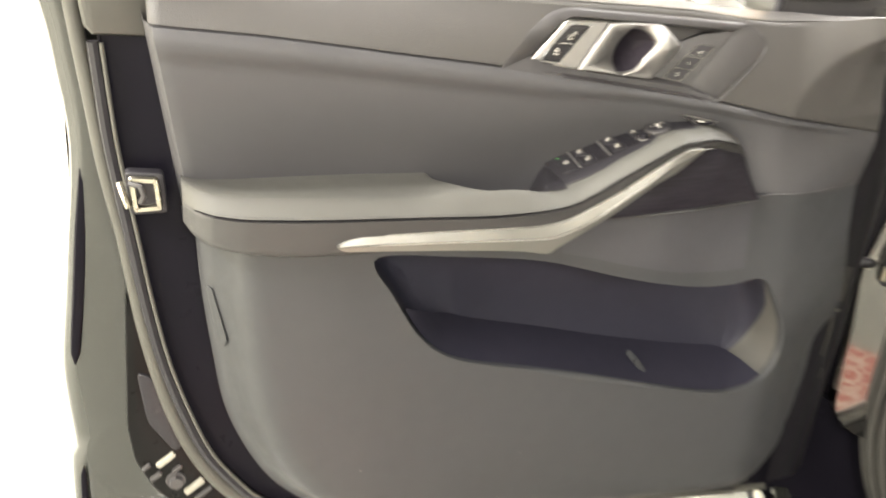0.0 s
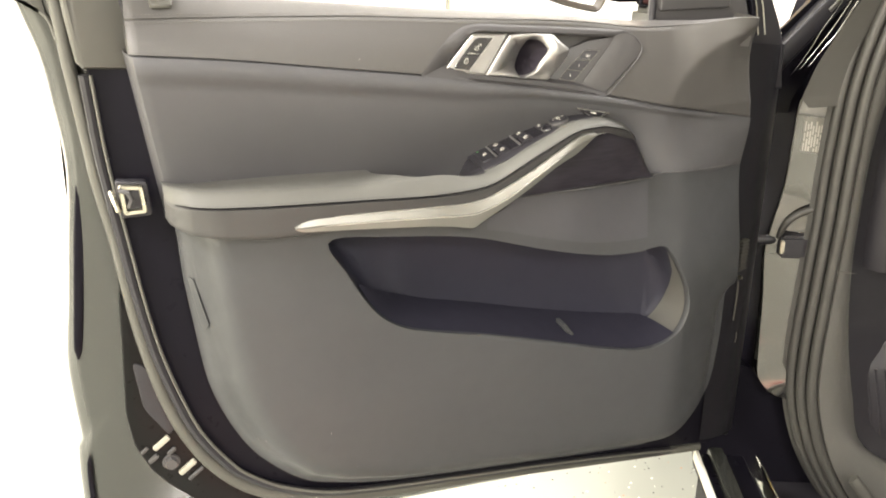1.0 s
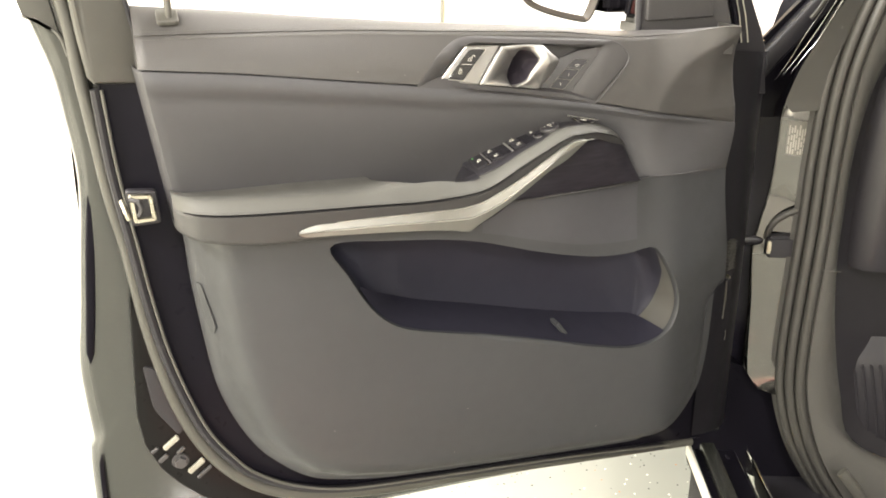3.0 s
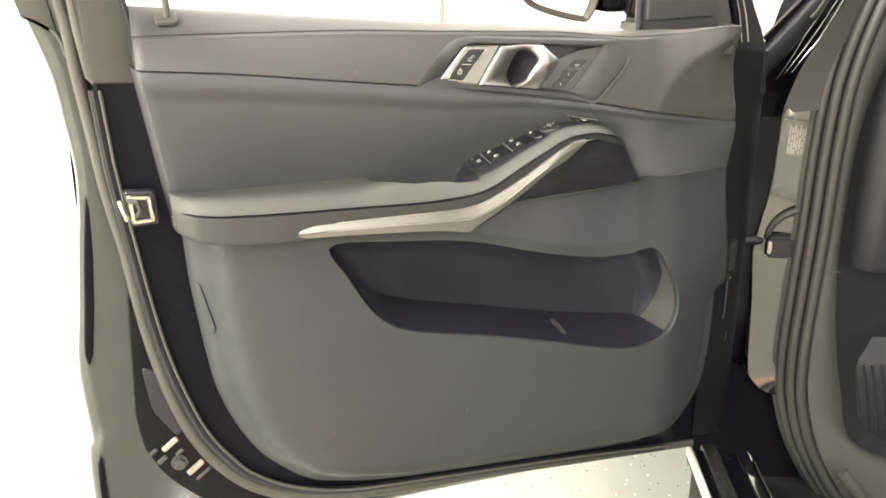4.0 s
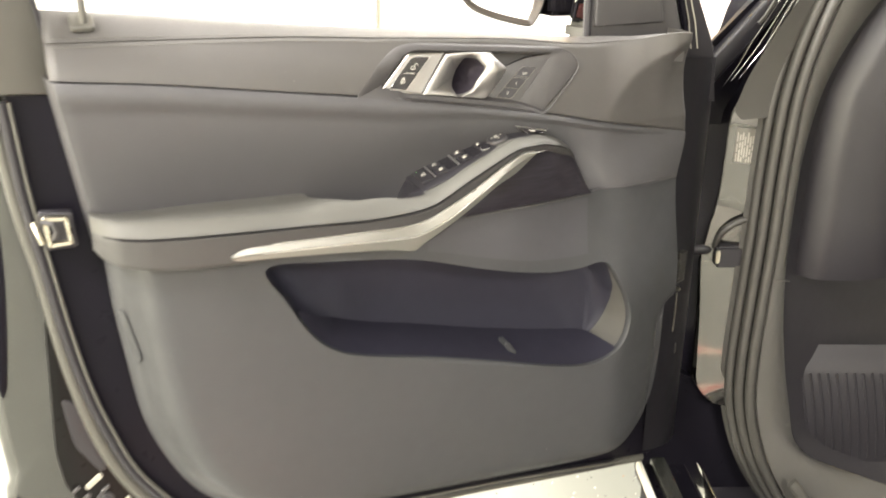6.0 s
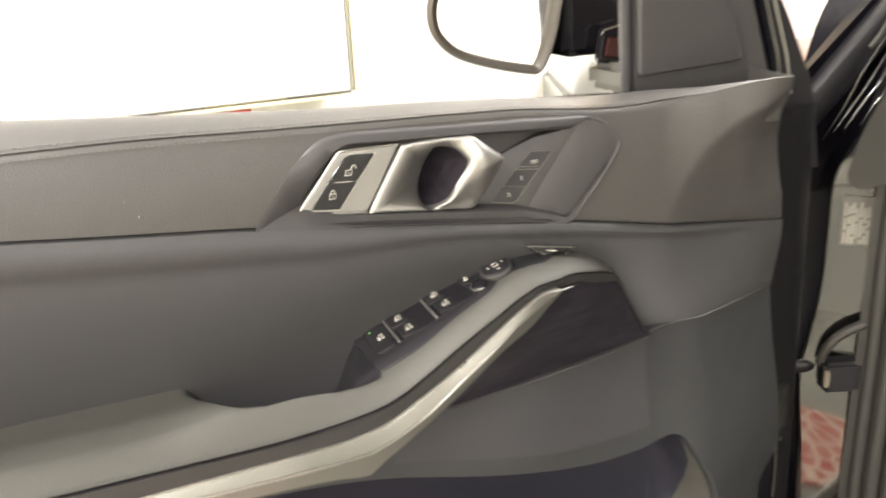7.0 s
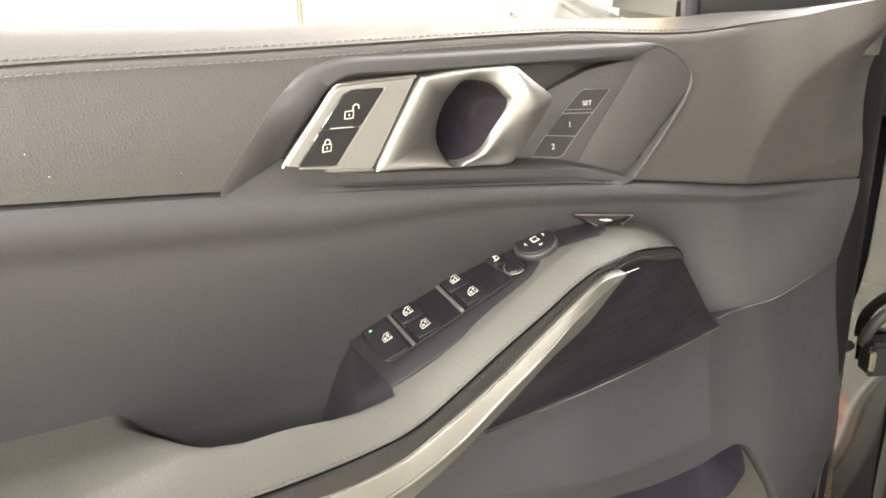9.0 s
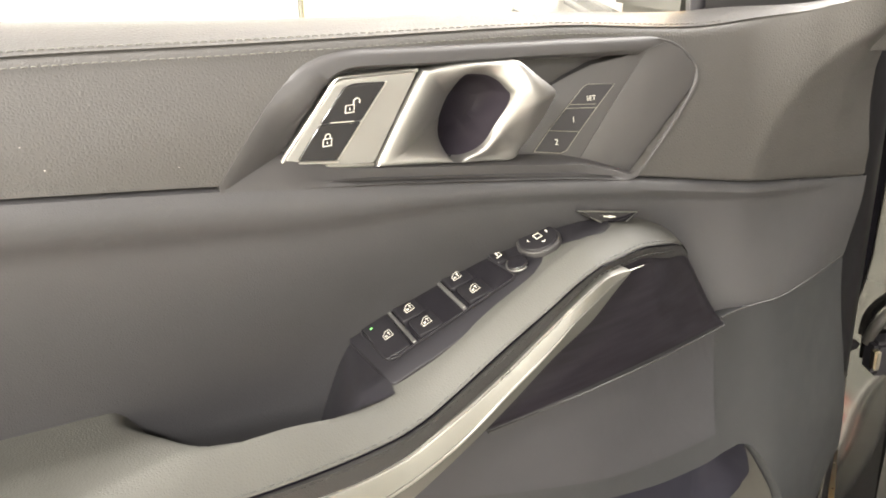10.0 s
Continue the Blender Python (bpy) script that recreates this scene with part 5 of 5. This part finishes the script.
# mirror controls and the boot release
fold = part("mirror_fold_switch", rocker(0.0905, -0.0185, 0.012, 0.012), BLACK, pack, "black mirror folding switch")
strokes([[(-1, -0.6), (0.6, -0.6), (0.6, 0.5), (-0.3, 0.9), (-0.3, -0.2)]], 0.0004, lambda u, v: pk(0.0955 + 0.0026 * u, -0.0125 + 0.0030 * v, 0.0044), "fold_icon", pack)
SIDE = [(0.1005 + 0.0072 * math.cos(a), -0.0275 + 0.0068 * math.sin(a)) for a in np.linspace(0, math.tau, 28, endpoint=False)]
part("mirror_side_switch", pad(SIDE, 0.0, 0.0048, 0.0014), GLOSS, pack, "black mirror side switch")
part("switch_rim", tube([pk(0.1005 + 0.0078 * math.cos(a), -0.0275 + 0.0074 * math.sin(a), 0.0030) for a in np.linspace(2.0, 5.0, 14)], 0.0006, 6), SATIN, pack)

KC = (0.1245, -0.0195)
ell = [(KC[0] + 0.0160 * math.cos(a), KC[1] + 0.0145 * math.sin(a)) for a in np.linspace(0, math.tau, 40, endpoint=False)]
part("mirror_knob_rim", pad(ell, 0.0, 0.0042, 0.0016), BEZEL, pack, "grey rim of the mirror control")
ell = [(KC[0] + 0.0142 * math.cos(a), KC[1] + 0.0128 * math.sin(a)) for a in np.linspace(0, math.tau, 40, endpoint=False)]
part("mirror_knob", pad(ell, 0.003, 0.0056, 0.0012), BLACK, pack, "round black mirror control")
kp = lambda u, v: pk(KC[0] + 0.0105 * u, KC[1] + 0.0100 * v, 0.0059)
strokes([[(-0.22, -0.25), (0.22, -0.25), (0.22, 0.2), (-0.22, 0.2), (-0.22, -0.25)]] + [[(cx - 0.12 * dz - 0.1 * dx, cz - 0.12 * dx * 0 - 0.1 * dz + 0.12 * dx), (cx, cz), (cx + 0.12 * dz - 0.1 * dx, cz - 0.1 * dz - 0.12 * dx)] for cx, cz, dx, dz in ((0.8, 0, 1, 0), (-0.8, 0, -1, 0), (0, 0.8, 0, 1), (0, -0.8, 0, -1))], 0.0004, kp, "knob_icon", pack, label="white arrow marks")

BT = [Vector(p) for p in [(0.1570, -0.0115, 0.9757), (0.2115, -0.0110, 0.9650), (0.1955, -0.0190, 0.9632), (0.1780, -0.0130, 0.9636)]]
UP = (BT[1] - BT[0]).cross(BT[3] - BT[0]).normalized()
UP = UP if UP.z > 0 else -UP
mid = sum(BT, Vector()) / 4
bm = bmesh.new()
g = rows_mesh(bm, [[p - UP * 0.006 for p in BT], [p - UP * 0.0004 for p in BT], [p.lerp(mid, 0.03) for p in BT]], True)
cap(bm, g[-1])
boot = part("boot_button", bm, GLOSS, door, "small black boot release button", sharp=9)
part("button_rim", tube([p + UP * 0.0003 for p in (BT[3], BT[0], BT[1], BT[2])], 0.0005, 6), BRIGHT, boot)
part("boot_icon", tube([mid + UP * 0.0004 + (BT[1] - BT[0]) * u + (BT[3] - BT[0]) * v for u, v in ((-0.10, -0.05), (-0.02, 0.06), (0.07, 0.02), (0.0, -0.08))], 0.00045, 6), ICON, boot)

# a few specks of dust on the trim
rng = random.Random(7)
bm = bmesh.new()
for k in range(12):
    x = rng.uniform(-0.38, 0.24)
    if k % 3:
        z = rng.uniform(0.42, 0.56)
        p = (x, low_y(x, z) - 0.0002, z)
    else:
        z = Z_CREASE(x) + rng.uniform(0.012, 0.03)
        p = (x, trim_y(x, z) - 0.0002, z)
        if inside(BEZ_S, x, z):
            continue
    bmesh.ops.create_icosphere(bm, subdivisions=1, radius=rng.uniform(0.0002, 0.0004), matrix=Matrix.Translation(p))
tagged(part("dust_specks", bm, ICON, door, "tiny pale specks of dust"), kind="stuff")

# ---- hinge end of the door ----
rows = []
for z in np.linspace(0.30, 1.055, 24):
    r = []
    for u in np.linspace(0, 1, 8):
        a = u * math.pi / 2
        r.append((0.499 + 0.135 * math.sin(a), 0.050 + 0.11 * (1 - math.cos(a)), z - 0.02 * u))
    r += [(0.638, 0.175, z - 0.02), (0.635, 0.20, z - 0.02)]
    rows.append(r)
bm = bmesh.new()
rows_mesh(bm, rows)
part("hinge_end", bm, HINGEM, door, "black painted hinge end of the door")
bm = bmesh.new()
box(bm, pose(0.546, 0.060, 0.674, 0, 0, 20), 0.018, 0.014, 0.062, 0.003)
boot_sleeve = part("cable_boot", bm, RUBBER, door, "ribbed rubber cable boot")
for k in range(9):
    bm = bmesh.new()
    box(bm, pose(0.546, 0.058, 0.700 - 0.0065 * k, 0, 0, 20), 0.024 - 0.002 * (k % 2), 0.016, 0.005, 0.0015)
    part("rib", bm, RUBBER, boot_sleeve)
for z in (0.585,):
    bm = bmesh.new()
    bmesh.ops.create_cone(bm, cap_ends=True, segments=12, radius1=0.004, radius2=0.003, depth=0.006, matrix=pose(0.547, 0.054, z + 0.045, 90, 0, 20))
    part("hinge_bolt", bm, STEEL, door, "small bright hinge bolt")

for x, y, z0, z1, r in ((0.585, 0.085, 0.905, 0.880, 0.0009), (0.602, 0.098, 0.905, 0.872, 0.0009), (0.545, 0.055, 0.622, 0.545, 0.0017), (0.560, 0.061, 0.515, 0.495, 0.0010)):
    part("weld_bead", tube([(x, y, z0), (x + 0.001, y, (z0 + z1) / 2), (x, y, z1)], r, 6), GREIGE, door, "thin grey bead")

# ---- car body beside the door ----
body = thing("car", tuple(car(0.2, -0.4, 0.0)), "dark grey car body beside its open front door", "car")


def upright(name, left, right, a_l, a_r, material, label="", sharp=40, bulge=0.0, n=40, cols=8, parent=None, wave=0.0, foot=0.0):
    """A panel between two upright lines of (n, z) at depths a; its foot may lean."""
    l, r = smooth_line(left, n), smooth_line(right, n)
    rows = []
    for p, q in zip(l, r):
        keep = min((p[0] - q[0]) / (-0.062 - q[0]), 1.0) if foot and p[1] < 0.45 else 1.0
        a_p = a_r + (a_l - a_r) * keep
        rows.append([car(a_p * (1 - u) + a_r * u - bulge * math.sin(u * math.pi) + foot * min(p[1] - 0.74, 0.0) + 0.5 * foot * min(p[1] - 0.43, 0.0) - wave * smoothstep(0.72, 0.80, p[1]) * math.sin(u * math.pi) * math.sin(21 * p[1] + 3 * u), p[0] * (1 - u) + q[0] * u, p[1] * (1 - u) + q[1] * u) for u in np.linspace(0, 1, cols)])
    bm = bmesh.new()
    rows_mesh(bm, rows)
    return part(name, bm, material, parent or body, label, sharp=sharp)


JL = [(-0.205, 1.24), (-0.1486, 1.128), (-0.1314, 1.0664), (-0.1214, 1.0246), (-0.1067, 0.9767), (-0.085, 0.9387), (-0.0785, 0.910), (-0.077, 0.845), (-0.074, 0.765), (-0.061, 0.690), (-0.052, 0.633), (-0.058, 0.533), (-0.061, 0.430), (-0.064, 0.375), (-0.078, 0.352), (-0.098, 0.338)]
JR = [(-0.240, 1.24), (-0.190, 1.1315), (-0.172, 1.0814), (-0.165, 1.0355), (-0.158, 0.9888), (-0.155, 0.920), (-0.153, 0.910), (-0.153, 0.845), (-0.150, 0.766), (-0.150, 0.690), (-0.150, 0.633), (-0.152, 0.533), (-0.154, 0.430), (-0.156, 0.375), (-0.157, 0.345), (-0.158, 0.330)]
jamb = upright("hinge_pillar", JL, JR, 0.036, 0.0, JAMB, "glossy dark painted hinge pillar", n=70, cols=14, wave=0.0014, foot=0.085)
part("pillar_rim", tube([car(0.0355, p[0], p[1]) for p in smooth_line(JL[4:], 60)], 0.0018, 8), JAMB, jamb)
# even grey reflection on the upper pillar paint, put in as a matte panel
upright("upper_pillar", [(-0.1968, 1.2399), (-0.1868, 1.2199), (-0.1516, 1.1634), (-0.1138, 1.0990), (-0.073, 1.020), (-0.0575, 0.975), (-0.052, 0.950), (-0.066, 0.934)], [(-0.262, 1.2399), (-0.250, 1.2199), (-0.222, 1.1634), (-0.198, 1.0990), (-0.170, 1.020), (-0.162, 0.975), (-0.158, 0.950), (-0.156, 0.934)], -0.06, -0.018, KICK, "matte grey panel for the reflection on the upper pillar")
upright("pillar_edge", [(p[0] + 0.06, p[1]) for p in JL], JL, 0.14, 0.036, PAINT_IN, "black folded pillar edge", cols=4)
def plate(name, poly, a, thick, material, label="", sharp=40):
    bm = bmesh.new()
    g = rows_mesh(bm, [[car(a + thick, p[0], p[1]) for p in poly], [car(a, p[0], p[1]) for p in inset(poly, 0.002)]], True)
    cap(bm, g[-1])
    cap(bm, g[0][::-1])
    return part(name, bm, material, body, label, sharp=sharp)


plate("pillar_base", [(0.06, 0.42), (-0.062, 0.374), (-0.10, 0.320), (-0.13, 0.308), (-0.26, 0.30), (-0.30, 0.10), (0.02, 0.10)][::-1], 0.03, 0.06, PAINT_IN, "black lower pillar base")
plate("pillar_inner", [(0.10, 0.90), (0.08, 1.035), (-0.02, 1.045), (-0.042, 1.053), (-0.20, 1.245), (-0.40, 1.50), (-0.58, 1.50), (-0.36, 1.28), (-0.20, 1.12), (-0.125, 0.96), (-0.085, 0.90)][::-1], 0.055, 0.04, PAINT_IN, "black windscreen pillar foot")


# data sticker: a thin plate with pale bars that cannot be read
def on_pillar(v, z, lift):
    """A place on the pillar face: v from its outer to its inner edge, in metres."""
    u = v / 0.103
    return car(0.036 - 0.036 * u - lift - 0.004, -0.080 - 0.073 * u - 0.004 * (0.87 - z), z)


def pillar_bar(name, v0, v1, z0, z1, lift, material, label):
    bm = bmesh.new()
    q = [on_pillar(v0, z0, lift), on_pillar(v1, z0, lift), on_pillar(v1, z1, lift), on_pillar(v0, z1, lift)]
    v = [bm.verts.new(p) for p in q] + [bm.verts.new(p + F * 0.0012) for p in q]
    for f in ((0, 1, 2, 3), (7, 6, 5, 4), (0, 4, 5, 1), (1, 5, 6, 2), (2, 6, 7, 3), (3, 7, 4, 0)):
        bm.faces.new([v[k] for k in f])
    part(name, bm, material, jamb, label, smooth=False)


pillar_bar("sticker", 0.014, 0.062, 0.902, 0.834, 0.0, STICK, "translucent grey data sticker")
rng = random.Random(3)
for k in range(7):
    v0 = 0.018 + 0.0060 * k
    z = 0.896 - rng.uniform(0.0, 0.012)
    while z > 0.842:
        h = rng.uniform(0.010, 0.026)
        pillar_bar("sticker_bar", v0, v0 + (0.0034 if k % 3 else 0.0026), z, max(z - h, 0.837), 0.0009, PRINT, "pale printed bar on the sticker")
        z -= h + 0.0035

# check strap and cable
bm = tube([car(0.03, 0.02, 0.655), car(0.03, -0.05, 0.655), car(0.03, -0.09, 0.655)], 0.010, 10, flat=0.7)
part("check_strap", bm, BLACK, body, "black door check strap")
bm = bmesh.new()
box(bm, Matrix.Translation(car(0.0, -0.095, 0.655)) @ pose(0, 0, 0, 0, 0, -22), 0.055, 0.03, 0.045, 0.005)
part("check_housing", bm, BLACK, body, "black check strap housing")
bm = bmesh.new()
box(bm, Matrix.Translation(car(-0.012, -0.070, 0.656)) @ pose(0, 0, 0, 0, 0, -22), 0.008, 0.012, 0.026, 0.002)
part("check_pin", bm, STEEL, body, "bright strap pin")
part("cable", tube([tuple(p) for p in smooth_line([car(0.01, -0.070, 0.668), car(0.0, -0.072, 0.694), car(-0.005, -0.092, 0.718), car(-0.01, -0.129, 0.735), car(-0.01, -0.16, 0.735)], 20)], 0.007, 10), RUBBER, body, "black cable sleeve")

# body seal: three ridges round the door opening
SEALC = [(-0.34, 1.45), (-0.235, 1.25), (-0.184, 1.133), (-0.152, 1.003), (-0.142, 0.865), (-0.140, 0.709), (-0.136, 0.567), (-0.134, 0.443), (-0.143, 0.341), (-0.182, 0.221), (-0.245, 0.115), (-0.30, 0.06)]
for off, a, r in ((0.015, -0.024, 0.0095), (-0.001, -0.039, 0.0105), (-0.017, -0.055, 0.0100)):
    ln = smooth_line(SEALC, 90)
    part("opening_seal", tube([car(a, p[0] + off, p[1]) for p in ln], r, 10), RUBBER, body, "black ridged rubber door opening seal")
SR = [(p[0] - 0.032, p[1]) for p in SEALC]
upright("seal_carrier", [(p[0] + 0.03, p[1]) for p in SEALC], SR, -0.01, -0.055, RUBBER, "black seal carrier", n=60)
kick_r = [(-0.50, 1.45), (-0.40, 1.25), (-0.30, 1.133), (-0.235, 1.003), (-0.210, 0.865), (-0.207, 0.709), (-0.210, 0.610), (-0.225, 0.48), (-0.255, 0.341), (-0.30, 0.221), (-0.46, 0.150), (-0.60, 0.10), (-0.62, 0.06)]
upright("kick_panel", SR, kick_r, -0.055, -0.01, KICK, "dark grey plastic kick panel", n=60, bulge=0.012)
part("panel_step", tube([car(-0.060, -0.150, 0.627), car(-0.062, -0.175, 0.626), car(-0.055, -0.200, 0.622)], 0.0012, 8), GREIGE, body)
upright("footwell", kick_r, [(-0.9, p[1]) for p in kick_r], -0.008, 0.40, BLACK, "black footwell lining", n=40)
# knee panel over the footwell, with a rounded lower edge
rows = []
for u, da, dz in ((0.0, 0.060, 0.030), (0.0, 0.030, 0.006), (0.01, 0.012, 0.0), (0.06, 0.004, 0.0), (0.2, 0.0, 0.0), (0.4, 0.0, 0.0), (0.6, 0.0, 0.0), (0.8, 0.0, 0.0), (1.0, 0.0, 0.0)):
    r = []
    for v in np.linspace(0, 1, 16):
        z = 0.604 + dz * (1 - u) + (0.62 - dz) * u
        left = -0.212 - 0.035 * smoothstep(0.85, 1.25, z) - 0.10 * smoothstep(1.0, 1.25, z)
        fold = 0.045 * (1 - smoothstep(0.0, 0.16, v)) - 0.030 * math.sin(min(v * 1.3, 1.0) * math.pi) + 0.010 * smoothstep(0.60, 0.66, v)
        r.append(car(-0.020 + fold + da, left - 0.34 * v, z + 0.02 * v * (1 - u)))
    rows.append(r)
bm = bmesh.new()
rows_mesh(bm, rows)
part("knee_panel", bm, BLACK, body, "dark grey plastic knee panel", sharp=50)
# ribbed foot rest
rows = []
for u in np.linspace(0, 1, 14):
    z = 0.440 - 0.270 * u
    r = []
    for v in np.linspace(0, 1, 12):
        n = -0.246 - 0.062 * u - 0.24 * v
        r.append(car(0.028 - 0.012 * math.sin(u * math.pi) + 0.016 * (1 - smoothstep(0.0, 0.08, v)) + 0.02 * (1 - smoothstep(0.0, 0.2, u)), n, z))
    rows.append(r)
bm = bmesh.new()
rows_mesh(bm, rows)
fr = part("foot_rest", bm, BLACK, body, "black ribbed foot rest")
for k in range(11):
    v = 0.12 + 0.078 * k
    part("rib", tube([car(0.028 - 0.012 * math.sin(u * math.pi) + 0.001, -0.246 - 0.062 * u - 0.24 * v, 0.440 - 0.270 * u) for u in np.linspace(0.2, 0.95, 8)], 0.0036, 6), BLACK, fr)
part("release_lever", tube([car(-0.10, -0.247, 0.203), car(-0.102, -0.262, 0.185), car(-0.102, -0.290, 0.150), car(-0.10, -0.31, 0.12)], 0.012, 10, flat=0.6), GREIGE, body, "grey bonnet release lever")
bm = bmesh.new()
box(bm, Matrix.Translation(car(-0.03, -0.196, 0.418)) @ pose(0, 0, 0, 0, 0, -22), 0.006, 0.004, 0.005, 0.001)
part("screw_cap", bm, STEEL, body)

# windscreen pillar with its trims
def beam(name, p0, p1, w, d, material, label=""):
    p0, p1 = Vector(p0), Vector(p1)
    bm = bmesh.new()
    t = (p1 - p0).normalized()
    s = t.cross(F).normalized()
    v = s.cross(t).normalized()
    rows = []
    for q in (p0, p0.lerp(p1, 0.5), p1):
        rows.append([q + s * x * w / 2 + v * y * d / 2 for x, y in rounded([(-1, -1), (1, -1), (1, 1), (-1, 1)], 0.35, 3)])
    g = rows_mesh(bm, rows, True)
    cap(bm, g[0][::-1])
    cap(bm, g[-1])
    return part(name, bm, material, body, label)


beam("windscreen_pillar", car(0.045, 0.010, 0.958), car(0.06, -0.44, 1.50), 0.036, 0.05, HINGEM, "dark grey windscreen pillar trim")
# reflected streaks of the glossy pillar faces, drawn as thin chrome tubes
for pts, r in (([(-0.052, 0.980), (-0.074, 1.016), (-0.096, 1.062), (-0.118, 1.1015), (-0.19, 1.235)], 0.0008), ([(-0.066, 0.990), (-0.090, 1.026), (-0.122, 1.080), (-0.20, 1.235)], 0.0010), ([(-0.080, 0.994), (-0.104, 1.030), (-0.130, 1.070), (-0.208, 1.235)], 0.0014), ([(-0.100, 0.998), (-0.116, 1.024), (-0.134, 1.052), (-0.212, 1.235)], 0.0009)):
    part("pillar_glint", tube([car(0.020, n, z) for n, z in smooth_line(pts, 18)], lambda u, r=r: r * (0.25 + 0.75 * min(u * 3, 1.0)), 8), CHROME, body, "thin chrome line for a glint on the pillar")
part("pillar_clip", tube([car(0.019, -0.1035, 1.095), car(0.019, -0.1141, 1.1083), car(0.019, -0.128, 1.135)], 0.0045, 8, flat=0.5), GREIGE, body, "pale clip on the pillar")
upright("fender_rear", [(0.02, 1.00), (0.035, 0.8), (0.02, 0.6), (0.0, 0.45)], [(-0.12, 1.00), (-0.10, 0.8), (-0.09, 0.6), (-0.09, 0.45)], 0.30, 0.12, PAINT_IN, "black fender edge behind the door", cols=4)

# sill
def sill(name, n0, n1, z0, z1, material, label=""):
    bm = bmesh.new()
    prof = rounded([(n0, z1), (n0, z0), (n1, z0), (n1, z1)], 0.006, 3)
    rows = [[car(a, p[0], p[1]) for p in prof] for a in np.linspace(-1.6, -0.09, 6)]
    g = rows_mesh(bm, rows, True)
    cap(bm, g[0][::-1])
    cap(bm, g[-1])
    return part(name, bm, material, body, label, sharp=30)


sill("sill_strip", 0.061, 0.070, 0.226, 0.252, ICON, "bright pale sill edge")
sill("sill", -0.03, 0.055, 0.10, 0.240, PAINT_IN, "glossy black sill")
sill("sill_ridge", 0.012, 0.042, 0.20, 0.256, PAINT, "grey painted sill ridge")
sill("sill_plate", -0.17, -0.05, 0.06, 0.125, PAINT_IN, "black sill plate")
sill("sill_bead", -0.058, -0.052, 0.20, 0.244, CHROME, "thin bright sill bead")
bm = bmesh.new()
box(bm, Matrix.Translation(car(-0.75, -0.95, 0.055)) @ pose(0, 0, 0, 0, 0, -22), 1.7, 1.6, 0.10, 0.01)
part("under_body", bm, BLACK, body)
bm = bmesh.new()
box(bm, Matrix.Translation(car(0.95, -0.85, 0.89)) @ pose(0, 0, 0, 0, 0, -22), 1.66, 1.3, 0.05, 0.02)
part("bonnet", bm, PAINT, body, "dark grey bonnet")
# roof slab out of view, added to keep overhead light off the cabin side
bm = bmesh.new()
box(bm, Matrix.Translation(car(-1.15, -0.95, 1.68)) @ pose(0, 0, 0, 0, 0, -22), 1.1, 1.7, 0.04, 0.015)
part("roof", bm, PAINT, body, "unseen, shade-casting dark grey roof")
bm = bmesh.new()
box(bm, Matrix.Translation(car(0.85, 0.10, 0.56)) @ pose(0, 0, 0, 0, 0, -22), 0.03, 1.46, 0.62, 0.012)
part("front_fender", bm, PAINT, body, "dark grey front fender")
def turned(prof):
    bm = bmesh.new()
    g = rows_mesh(bm, [[car(0.66 + r * math.cos(k / 48 * math.tau), -0.06 + w, 0.372 + r * math.sin(k / 48 * math.tau)) for k in range(48)] for r, w in prof], True)
    return bm, g


bm, g = turned([(0.235, 0.115), (0.33, 0.135), (0.362, 0.118), (0.371, 0.06), (0.372, 0.0), (0.371, -0.06), (0.362, -0.118), (0.33, -0.135), (0.235, -0.115)])
wheel = part("wheel", bm, RUBBER, body, "black rubber front tyre")
bm, g = turned([(0.03, 0.085), (0.10, 0.090), (0.21, 0.098), (0.234, 0.112), (0.236, 0.0), (0.20, -0.05), (0.03, -0.05)])
cap(bm, g[0])
part("rim", bm, SATIN, wheel, "grey alloy rim")
part("roof_rail", tube([car(0.06, -0.44, 1.49), car(-0.25, -0.40, 1.60), car(-0.62, -0.34, 1.67), car(-1.68, -0.32, 1.68)], 0.03, 10), PAINT, body, "unseen, shade-casting dark grey roof rail")
bm = bmesh.new()
box(bm, Matrix.Translation(car(-0.70, -1.86, 0.62)) @ pose(0, 0, 0, 0, 0, -22), 0.06, 2.0, 0.80, 0.02)
part("far_side", bm, PAINT, body, "dark grey far side of the car")
bm = bmesh.new()
box(bm, Matrix.Translation(car(0.36, -0.98, 0.93)) @ pose(0, 0, 0, 0, 0, -22), 1.5, 0.5, 0.05, 0.015)
part("dashboard", bm, SOFT, body, "dark grey dashboard")
